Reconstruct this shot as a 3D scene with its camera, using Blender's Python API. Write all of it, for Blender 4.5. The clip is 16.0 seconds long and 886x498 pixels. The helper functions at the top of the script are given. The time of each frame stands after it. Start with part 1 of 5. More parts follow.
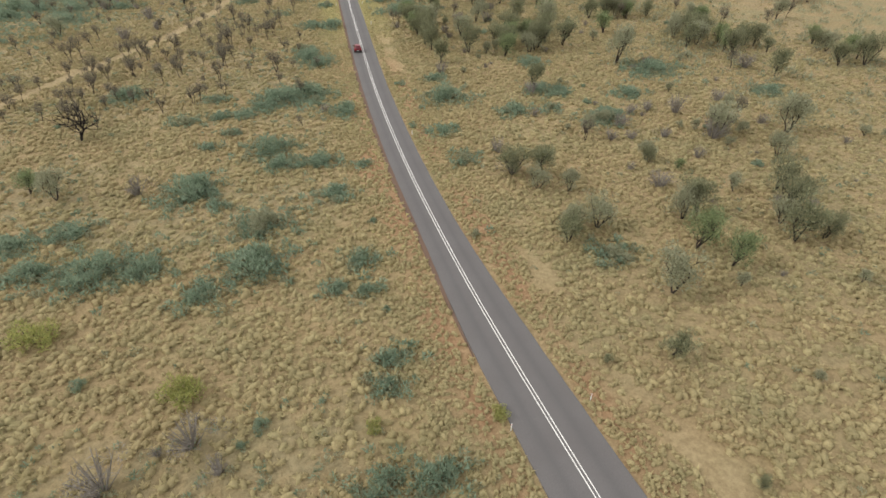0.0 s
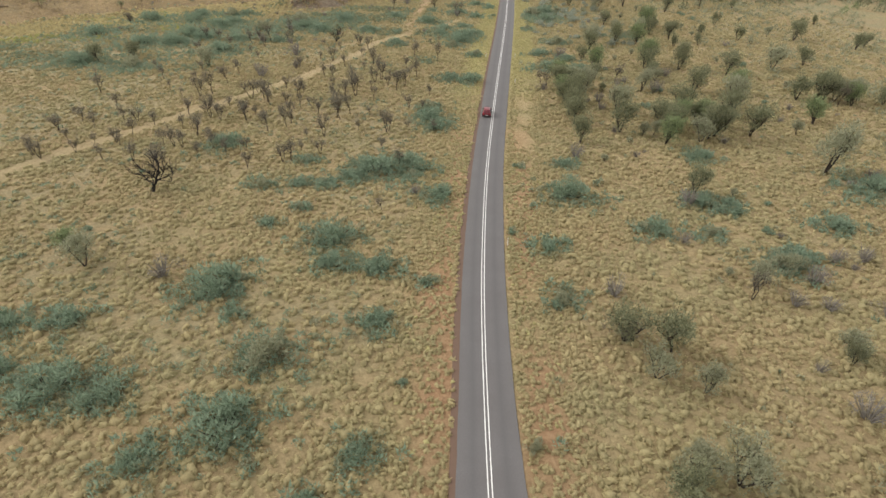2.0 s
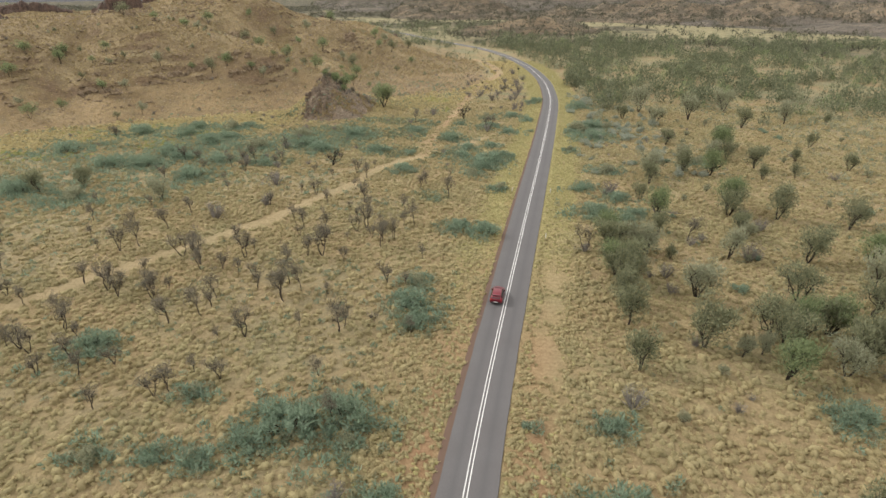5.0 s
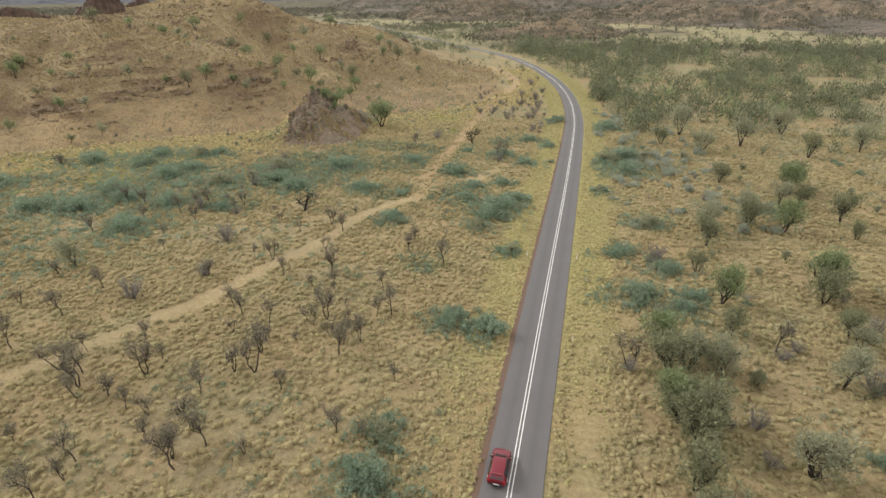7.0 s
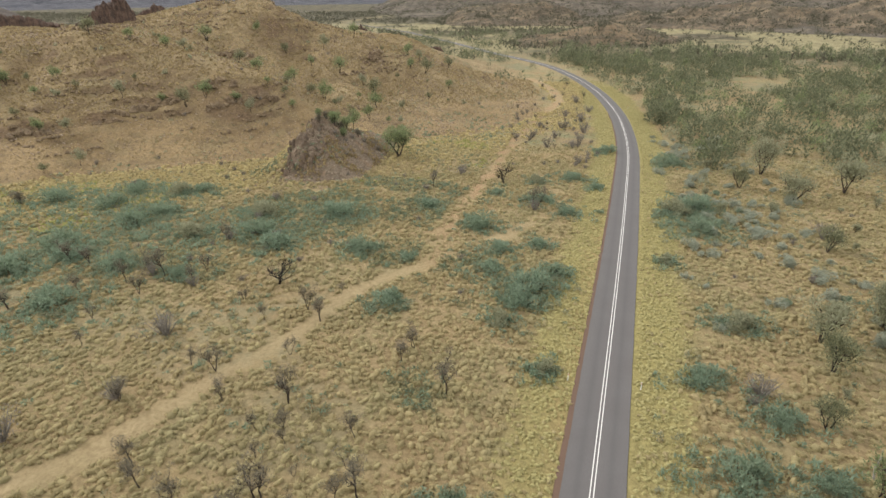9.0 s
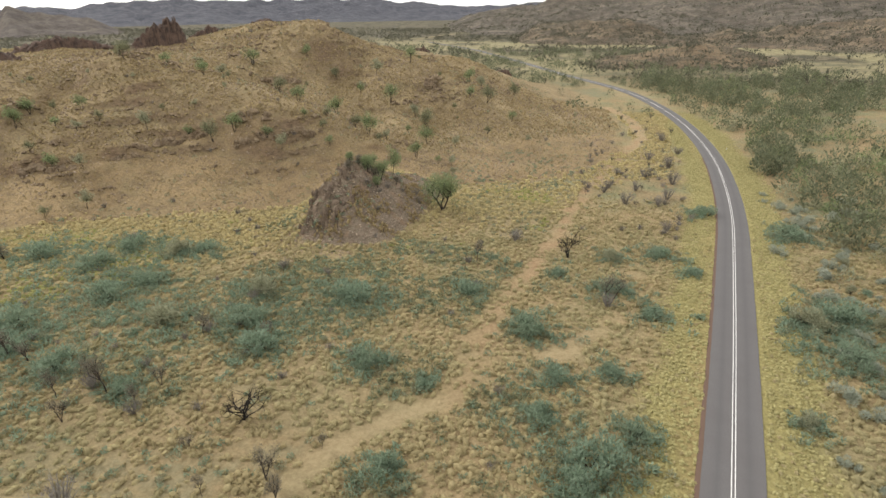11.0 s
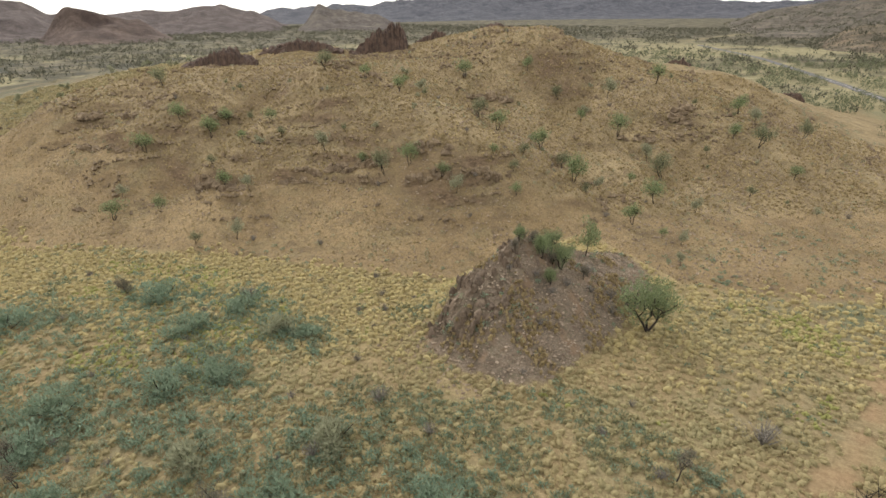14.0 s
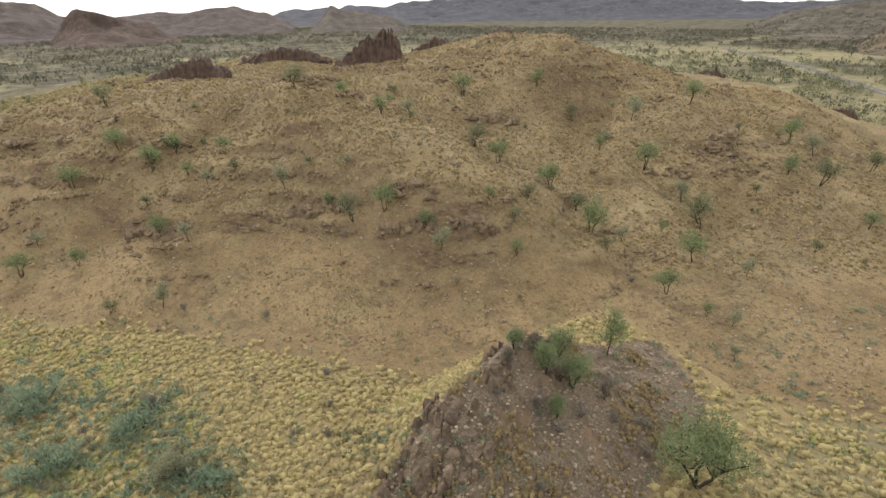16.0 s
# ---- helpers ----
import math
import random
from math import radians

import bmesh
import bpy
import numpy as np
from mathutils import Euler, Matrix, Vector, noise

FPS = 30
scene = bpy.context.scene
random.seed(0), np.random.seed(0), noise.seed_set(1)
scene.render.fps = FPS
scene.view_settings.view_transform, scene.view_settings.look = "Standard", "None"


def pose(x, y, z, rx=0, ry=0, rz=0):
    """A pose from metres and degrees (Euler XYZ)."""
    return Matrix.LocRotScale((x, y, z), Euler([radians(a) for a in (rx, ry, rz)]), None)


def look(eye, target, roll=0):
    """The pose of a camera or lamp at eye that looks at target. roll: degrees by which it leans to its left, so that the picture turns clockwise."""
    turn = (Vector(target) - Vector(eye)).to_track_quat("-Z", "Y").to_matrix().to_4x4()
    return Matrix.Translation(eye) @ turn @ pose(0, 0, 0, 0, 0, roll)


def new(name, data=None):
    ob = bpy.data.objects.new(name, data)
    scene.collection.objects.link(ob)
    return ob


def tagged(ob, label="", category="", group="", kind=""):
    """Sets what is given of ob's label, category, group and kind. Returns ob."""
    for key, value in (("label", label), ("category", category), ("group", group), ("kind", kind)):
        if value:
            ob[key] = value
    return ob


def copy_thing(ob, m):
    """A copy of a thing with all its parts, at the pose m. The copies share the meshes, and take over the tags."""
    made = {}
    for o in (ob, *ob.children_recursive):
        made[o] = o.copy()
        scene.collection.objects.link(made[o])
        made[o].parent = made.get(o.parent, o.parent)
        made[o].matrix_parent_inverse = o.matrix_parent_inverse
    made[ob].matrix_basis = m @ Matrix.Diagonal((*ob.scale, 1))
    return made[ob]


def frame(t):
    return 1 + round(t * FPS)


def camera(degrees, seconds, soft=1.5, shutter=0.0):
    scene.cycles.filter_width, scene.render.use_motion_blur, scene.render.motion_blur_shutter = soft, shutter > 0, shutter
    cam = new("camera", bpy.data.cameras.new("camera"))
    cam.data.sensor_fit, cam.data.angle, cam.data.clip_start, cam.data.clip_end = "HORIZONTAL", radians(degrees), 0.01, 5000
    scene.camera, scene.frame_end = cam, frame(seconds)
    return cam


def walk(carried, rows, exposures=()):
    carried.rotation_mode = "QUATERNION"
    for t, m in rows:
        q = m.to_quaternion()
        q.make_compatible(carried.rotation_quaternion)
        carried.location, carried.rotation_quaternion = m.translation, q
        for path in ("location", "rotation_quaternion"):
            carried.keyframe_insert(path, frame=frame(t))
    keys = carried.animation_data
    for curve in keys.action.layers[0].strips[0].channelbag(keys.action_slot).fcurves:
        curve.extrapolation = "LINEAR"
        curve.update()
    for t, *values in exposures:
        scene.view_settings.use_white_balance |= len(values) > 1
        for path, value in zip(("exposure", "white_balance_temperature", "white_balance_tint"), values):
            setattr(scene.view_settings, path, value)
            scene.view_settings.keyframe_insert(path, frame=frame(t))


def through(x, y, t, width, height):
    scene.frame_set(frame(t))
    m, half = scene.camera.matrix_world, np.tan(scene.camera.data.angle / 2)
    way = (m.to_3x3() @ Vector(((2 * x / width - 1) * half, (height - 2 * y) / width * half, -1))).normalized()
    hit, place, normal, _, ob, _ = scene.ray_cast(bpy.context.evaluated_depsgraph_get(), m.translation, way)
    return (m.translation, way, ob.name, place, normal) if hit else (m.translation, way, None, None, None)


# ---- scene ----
cam = camera(78.8, 16.0, 1.5)
METRES, EYE, TILT, LEAN, TURN = 236.0, 42.0, 0.0, 0.0, -19.7
ROWS = [
    (0.0, 0.0, 0.0, 0.0, 0.68, -37.13, -0.9),
    (0.5, 0.0108, 0.0268, -0.0005, 5.55, -37.12, -0.86),
    (1.0, 0.0183, 0.057, -0.001, 9.53, -36.96, -0.86),
    (1.5, 0.0223, 0.0859, -0.0017, 13.99, -36.06, -0.84),
    (2.0, 0.0249, 0.1183, -0.0023, 19.58, -34.4, -0.73),
    (2.5, 0.0248, 0.1485, -0.0028, 20.86, -32.54, -0.61),
    (3.0, 0.022, 0.181, -0.0039, 20.95, -30.34, -0.5),
    (3.5, 0.0179, 0.211, -0.0047, 21.45, -28.23, -0.41),
    (4.0, 0.0122, 0.2433, -0.0056, 22.2, -26.0, -0.28),
    (6.5, -0.0308, 0.398, -0.0035, 29.05, -25.98, 0.13),
    (7.0, -0.0422, 0.4302, -0.0032, 27.29, -25.92, 0.24),
    (7.5, -0.0529, 0.4598, -0.0029, 26.86, -25.87, 0.32),
    (8.0, -0.0648, 0.4915, -0.0022, 28.12, -25.85, 0.4),
    (8.5, -0.0756, 0.5205, -0.0011, 30.06, -25.83, 0.45),
    (11.0, -0.1406, 0.6639, 0.0065, 39.04, -24.17, 0.68),
    (11.5, -0.1543, 0.6901, 0.0079, 43.23, -24.17, 0.69),
    (12.0, -0.1706, 0.7175, 0.0094, 48.08, -24.18, 0.7),
    (12.5, -0.1871, 0.7415, 0.011, 53.14, -24.19, 0.69),
    (13.0, -0.2062, 0.7666, 0.013, 58.62, -24.2, 0.72),
    (13.5, -0.2255, 0.7883, 0.015, 62.76, -24.22, 0.75),
    (14.0, -0.2477, 0.8109, 0.017, 64.65, -24.2, 0.83),
    (14.5, -0.2695, 0.8296, 0.0186, 65.35, -24.19, 0.87),
    (15.0, -0.2946, 0.8488, 0.0202, 65.77, -24.15, 0.87),
    (15.5, -0.318, 0.8657, 0.0207, 65.93, -24.14, 0.9),
    (16.0, -0.344, 0.8829, 0.0209, 66.19, -24.1, 0.95),
]
walk(cam, [(t, pose(0, 0, EYE, TILT, LEAN, TURN) @ pose(METRES * x, METRES * y, METRES * z, 90 + pitch, roll, yaw)) for t, x, y, z, yaw, pitch, roll in ROWS],
     [(0.0, 0.48), (2.0, 0.53), (3.5, 0.59), (9.0, 0.59), (11.0, 0.57), (13.0, 0.55), (16.0, 0.54)])

# ---- light ----
SUN_UP, SUN_ROUND = 38, 285
world = bpy.data.worlds.new("overcast_sky")
scene.world = world
world.use_nodes = True
wt = world.node_tree
sky = wt.nodes.new("ShaderNodeTexSky")
sky.sky_type, sky.sun_disc = "NISHITA", False
sky.sun_elevation, sky.sun_rotation = radians(SUN_UP), radians(SUN_ROUND)
sky.air_density, sky.dust_density, sky.ozone_density = 1.0, 2.0, 1.0
grey = wt.nodes.new("ShaderNodeHueSaturation")
grey.inputs["Saturation"].default_value = 0.25
wt.links.new(sky.outputs[0], grey.inputs["Color"])
cloud = wt.nodes.new("ShaderNodeMix")
cloud.data_type = "RGBA"
cloud.inputs[0].default_value = 0.75
cloud.inputs[7].default_value = (7.6, 7.5, 7.2, 1)
wt.links.new(grey.outputs[0], cloud.inputs[6])
wt.links.new(cloud.outputs[2], wt.nodes["Background"].inputs["Color"])
wt.nodes["Background"].inputs["Strength"].default_value = 0.15
sun = new("sun", bpy.data.lights.new("sun", "SUN"))
sun.data.energy, sun.data.angle, sun.data.color = 1.5, radians(11), (1.0, 0.97, 0.92)
sun.matrix_world = look((0, 0, 300), Vector((0, 0, 300)) - Vector((math.sin(radians(SUN_ROUND)) * math.cos(radians(SUN_UP)), math.cos(radians(SUN_ROUND)) * math.cos(radians(SUN_UP)), math.sin(radians(SUN_UP)))))

# ---- land ----
# relief of the hill: heights of broad swells on a square lattice, south row first
SWELL = [
    (-1, 0, -6, 0, 0, -7, 2, 1, 2, 0, 0), (0, 6, 5, 19, 12, 4, 3, -9, -2, 3, 0), (1, 6, 1, 1, -2, 9, 5, 4, -1, -4, 0),
    (1, 6, 4, 6, 3, 8, 3, 12, 7, -1, 3), (0, 3, 6, 9, 2, 6, 0, -8, -5, -2, -1), (-1, 1, 4, 5, 2, 8, 11, 10, 11, 6, -3),
    (0, 1, 2, 3, 5, 8, 5, 1, 1, 2, 0), (0, 0, 1, 2, 5, 9, 4, 1, 2, 1, 0), (0, 0, 0, 0, 1, 4, 5, 9, 8, 0, -2)]
KNOBS = [(-80, 286, 5.0, 9), (-51, 358, 3.5, 10), (-130, 287, 3.5, 10), (-184, 234, 0.5, 9), (-98, 269, -2.5, 8), (-72, 274, -2.5, 8),
         (-101, 321, -3.0, 9), (-77, 351, 3.5, 10), (-164, 246, -3.0, 8), (-108, 274, -1.5, 6), (-105, 285, 2.0, 8), (-66, 298, 3.0, 8),
         (-200, 257, -9.0, 15), (-226, 250, -9.0, 16), (-330, 330, 10, 40), (-310, 250, 7, 34), (-390, 290, 9, 45),
         (-104, 363, 8.5, 11), (-84, 350, -6.0, 9), (-135, 271, -4.0, 9), (-125, 240, -2.5, 8), (-84, 281, -2.0, 6), (-57, 417, 3.5, 12),
         (-88, 298, 2.0, 7), (-40, 350, 1.5, 9)]
GULLIES = [[(-100, 372), (-85, 352), (-79, 326), (-66, 316), (-50, 311), (-36, 300)], [(-150, 300), (-136, 276), (-125, 243), (-122, 228)], [(-58, 372), (-44, 352), (-38, 328)]]
ROAD_Y = (-400, -60, 17, 40, 55, 75, 100, 118, 144, 170, 203, 235, 260, 282, 303, 330, 352, 376, 395, 424, 447, 465, 480, 495, 507, 550, 615, 760, 950)
ROAD_X = (30, 22.5, 19.7, 19.2, 19.5, 20.3, 22.3, 24.2, 27.4, 30.7, 35.0, 39.0, 41.9, 44.4, 45.7, 46.1, 45.0, 42.5, 39.6, 33.6, 27.0, 21.0, 15.0, 7.0, 0, -28, -64, -150, -300)
TRACK = [(-80, 75), (-64, 98), (-48, 121), (-38.5, 135), (-26, 152), (-19.5, 161), (-13.5, 174), (-8.3, 184), (-5, 197), (0, 204), (5, 209)]
TRACK2 = [(4.6, 209), (4, 223), (4.6, 232), (7.3, 246), (9.4, 266), (10.1, 279), (14, 310), (20, 340), (24.5, 362), (21, 390), (16, 406), (8, 425)]


def smooth(e0, e1, v):
    u = np.clip((v - e0) / (e1 - e0), 0, 1)
    return u * u * (3 - 2 * u)


def hash2(i, j, s):
    h = np.sin(i * 127.1 + j * 311.7 + s * 74.7) * 43758.5453
    return h - np.floor(h)


def vnoise(x, y, s=0):
    i, j = np.floor(x), np.floor(y)
    u, v = x - i, y - j
    u, v = u * u * (3 - 2 * u), v * v * (3 - 2 * v)
    a, b, c, d = hash2(i, j, s), hash2(i + 1, j, s), hash2(i, j + 1, s), hash2(i + 1, j + 1, s)
    return (a + (b - a) * u) * (1 - v) + (c + (d - c) * u) * v


def fbm(x, y, octaves=4, s=0):
    out, amp = 0.0, 0.5
    for k in range(octaves):
        out = out + amp * vnoise(x, y, s + k)
        x, y, amp = x * 2.03 + 17.3, y * 2.03 - 9.1, amp * 0.5
    return out


def road_x(y):
    """The road's centre line, smoothed between its stations."""
    y = np.asarray(y, float)
    return sum(np.interp(y + d, ROAD_Y, ROAD_X) * w for d, w in ((-10, 0.15), (-5, 0.2), (0, 0.3), (5, 0.2), (10, 0.15)))


def road_gap(x, y):
    """Signed distance to the right of the road's centre line."""
    slope = (road_x(y + 1) - road_x(y - 1)) / 2
    return (x - road_x(y)) / np.sqrt(1 + slope ** 2)


def path_gap(x, y, line):
    best = np.full(np.shape(x), 1e9)
    for (ax, ay), (bx, by) in zip(line, line[1:]):
        dx, dy = bx - ax, by - ay
        u = np.clip(((x - ax) * dx + (y - ay) * dy) / (dx * dx + dy * dy), 0, 1)
        best = np.minimum(best, np.hypot(x - ax - u * dx, y - ay - u * dy))
    return best


def foot_line(x):
    """Where the brown slope meets the grass of the plain."""
    return np.interp(x, (-300, -130, -110, -93, -80, -62, -53, -40, -21, -10, 0, 9, 14, 20), (201, 208, 225, 239, 246, 256, 262, 276, 291, 296, 299, 309, 326, 342))


def ledge_line(x):
    """The broken rock ledge that runs across the slope, parting its smooth foot from the rough ground above."""
    return np.interp(x, (-300, -172, -157, -135, -116, -101, -97, -83, -72, -60, -45, -20, 20), (228, 231, 237, 242, 248.5, 265, 272.5, 280.5, 284, 291, 304, 330, 380))


def hill(x, y):
    z = np.zeros(np.shape(x))
    for j, row in enumerate(SWELL):
        for i, h in enumerate(row):
            if h:
                z = z + h * np.exp(-((x + 285 - 28 * i) ** 2 + (y - 222 - 28 * j) ** 2) / 1568)
    for kx, ky, h, s in KNOBS:
        z = z + h * np.exp(-((x - kx) ** 2 + (y - ky) ** 2) / (2 * s * s))
    for line in GULLIES:
        z = z - 2.2 * np.exp(-(path_gap(x, y, line) / 4.5) ** 2) * smooth(2, 8, z)
    foot = np.interp(x, (-300, -170, -130, -105, -85, -60, -20, 0, 20), (205, 207, 213, 228, 240, 252, 276, 300, 330))
    return np.maximum(z, 0) * smooth(5, 32, -road_gap(x, y)) * smooth(foot - 12, foot + 3, y)


def height(x, y):
    z = hill(x, y)
    on = smooth(2, 8, z)
    z = z + on * (1.9 * (fbm(x / 17, y / 17, 4, 5) - 0.47) + 1.7 * (fbm(x / 5, y / 5, 3, 9) - 0.45))
    z = z + on * 1.5 * (0.35 - np.abs(fbm(x / 24 + 0.6 * fbm(x / 40, y / 40, 2, 70), y / 40, 3, 61) - 0.47) * 4) * smooth(4, 12, z) * smooth(34, 24, z)
    # broken strata: short steps along the contours, where the rock shows
    level = (z + 6.0 * fbm(x / 22, y / 22, 3, 3)) / 3.4
    step = smooth(0.78, 0.97, level - np.floor(level)) - (level - np.floor(level))
    z = z + on * 1.5 * step * smooth(0.48, 0.6, fbm(x / 13, y / 13, 3, 31))
    z = z + on * 0.9 * (fbm(x / 2.2, y / 2.2, 2, 77) - 0.4) * smooth(0.33, 0.6, fbm(x / 9, y / 9, 2, 37))
    # the ledge: a short drop, broken into lengths, with lesser ones above it
    for rise, shift, deep, seed in ((0, 0.40, 2.0, 15), (13, 0.47, 1.6, 25), (27, 0.49, 1.6, 35), (44, 0.50, 1.8, 45)):
        d = y - ledge_line(x) - rise * (0.6 + 0.8 * fbm(x / 60, y * 0 + rise, 2, 6)) + 5.5 * (fbm(x / 9, y / 9, 3, seed) - 0.47)
        z = z + on * deep * (smooth(-0.8, 0.5, d) - smooth(-6, 11, d)) * smooth(shift, shift + 0.09, fbm(x / 16, y / 40, 2, seed + 3))
    z = z + 0.45 * (fbm(x / 22, y / 22, 3, 1) - 0.47) * smooth(4, 14, np.abs(road_gap(x, y)))
    return z


def knoll(x, y):
    """The rocky knoll in front of the hill: a grassy ramp to the west, a broken face to the south, gravel easing off to the east."""
    wob = 1.6 * (fbm(x / 4, y / 4, 3, 2) - 0.47)
    back = 0.3 * np.maximum(y - 266, 0)
    crest = np.interp(y + 0.12 * (x + 38) + wob, (242.5, 246, 250, 253.5, 260, 265, 272, 282, 294), (0, 1.2, 6.0, 9.3, 11.0, 11.9, 9.5, 5.0, 0))
    west = 0.8 * np.clip((x + 52 - back) / 11.5, 0, 1) ** 1.15 + 0.2 * smooth(-41.2, -39.4, x + wob - back)
    z = crest * np.where(x < -38, west, np.minimum(west, np.clip(1 - (x + 38) / 17.5, 0, 1) ** 1.05))
    rough = smooth(-29, -34, x) * smooth(-43, -40.5, x) * smooth(0.5, 3, z) * (0.35 + 0.65 * smooth(260, 255, y))
    z = z + rough * (1.8 * (fbm(x / 1.8, y / 4.5, 3, 14) - 0.45) + 1.0 * np.floor(3 * vnoise(x / 1.2, y / 3.2, 8)) / 3 - 0.4)
    return z + smooth(0.2, 1, z) * 0.35 * (fbm(x / 1.1, y / 1.1, 3, 19) - 0.45)


def rocky(x, y):
    """Bare rock and gravel of the knoll; its west flank is a grassy ramp."""
    edge = 2.6 * (fbm(x / 3.5, y / 3.5, 3, 26) - 0.45)
    return smooth(-42.6, -41, x + edge - 0.3 * np.maximum(y - 266, 0)) * smooth(0.15, 0.8, knoll(x, y) + 0.5 * edge)


# ---- materials ----
def surface(name, rough=0.9, metal=0.0, spec=0.3):
    m = bpy.data.materials.new(name)
    m.use_nodes = True
    b = m.node_tree.nodes["Principled BSDF"]
    b.inputs["Roughness"].default_value, b.inputs["Metallic"].default_value = rough, metal
    b.inputs["Specular IOR Level"].default_value = spec
    return m, m.node_tree, b


def place(nt, local=False):
    if local:
        return nt.nodes.new("ShaderNodeTexCoord").outputs["Object"]
    return nt.nodes.new("ShaderNodeNewGeometry").outputs["Position"]


def grain(nt, at, scale, detail=4, rough=0.6, stretch=None):
    if stretch:
        s = nt.nodes.new("ShaderNodeMapping")
        s.inputs["Scale"].default_value = stretch
        nt.links.new(at, s.inputs["Vector"])
        at = s.outputs[0]
    n = nt.nodes.new("ShaderNodeTexNoise")
    n.inputs["Scale"].default_value, n.inputs["Detail"].default_value, n.inputs["Roughness"].default_value = scale, detail, rough
    nt.links.new(at, n.inputs["Vector"])
    return n.outputs["Fac"]


def band(nt, value, low, high):
    r = nt.nodes.new("ShaderNodeMapRange")
    r.inputs["From Min"].default_value, r.inputs["From Max"].default_value = low, high
    nt.links.new(value, r.inputs["Value"])
    return r.outputs[0]


def blend(nt, fac, a, b):
    x = nt.nodes.new("ShaderNodeMix")
    x.data_type = "RGBA"
    for socket, value in ((x.inputs[0], fac), (x.inputs[6], a), (x.inputs[7], b)):
        if isinstance(value, (tuple, float, int)):
            socket.default_value = (*value, 1) if isinstance(value, tuple) else value
        else:
            nt.links.new(value, socket)
    return x.outputs[2]


def times(nt, a, b):
    x = nt.nodes.new("ShaderNodeMath")
    x.operation = "MULTIPLY"
    for socket, value in zip(x.inputs, (a, b)):
        if isinstance(value, (float, int)):
            socket.default_value = value
        else:
            nt.links.new(value, socket)
    return x.outputs[0]


def relief(nt, b, value, strength, depth):
    n = nt.nodes.new("ShaderNodeBump")
    n.inputs["Strength"].default_value, n.inputs["Distance"].default_value = strength, depth
    nt.links.new(value, n.inputs["Height"])
    nt.links.new(n.outputs[0], b.inputs["Normal"])


def painted(nt, name):
    a = nt.nodes.new("ShaderNodeAttribute")
    a.attribute_name = name
    return a.outputs["Fac"]


def chance(nt, island=True):
    if island:
        return nt.nodes.new("ShaderNodeNewGeometry").outputs["Random Per Island"]
    return nt.nodes.new("ShaderNodeObjectInfo").outputs["Random"]


def plain_colour(nt, at, fine):
    """The plain's grass tones: straw, olive and reddish patches."""
    mid, wide, warm = grain(nt, at, 0.13, 4), grain(nt, at, 0.035, 3), grain(nt, at, 0.07, 4, 0.7)
    straw = blend(nt, fine, (0.172, 0.137, 0.073), (0.315, 0.255, 0.133))
    green = blend(nt, fine, (0.128, 0.122, 0.068), (0.235, 0.224, 0.123))
    c = blend(nt, band(nt, mid, 0.4, 0.57), straw, green)
    ochre = blend(nt, fine, (0.2, 0.137, 0.074), (0.335, 0.24, 0.137))
    return blend(nt, times(nt, band(nt, warm, 0.41, 0.58), 0.75), c, ochre), mid, wide


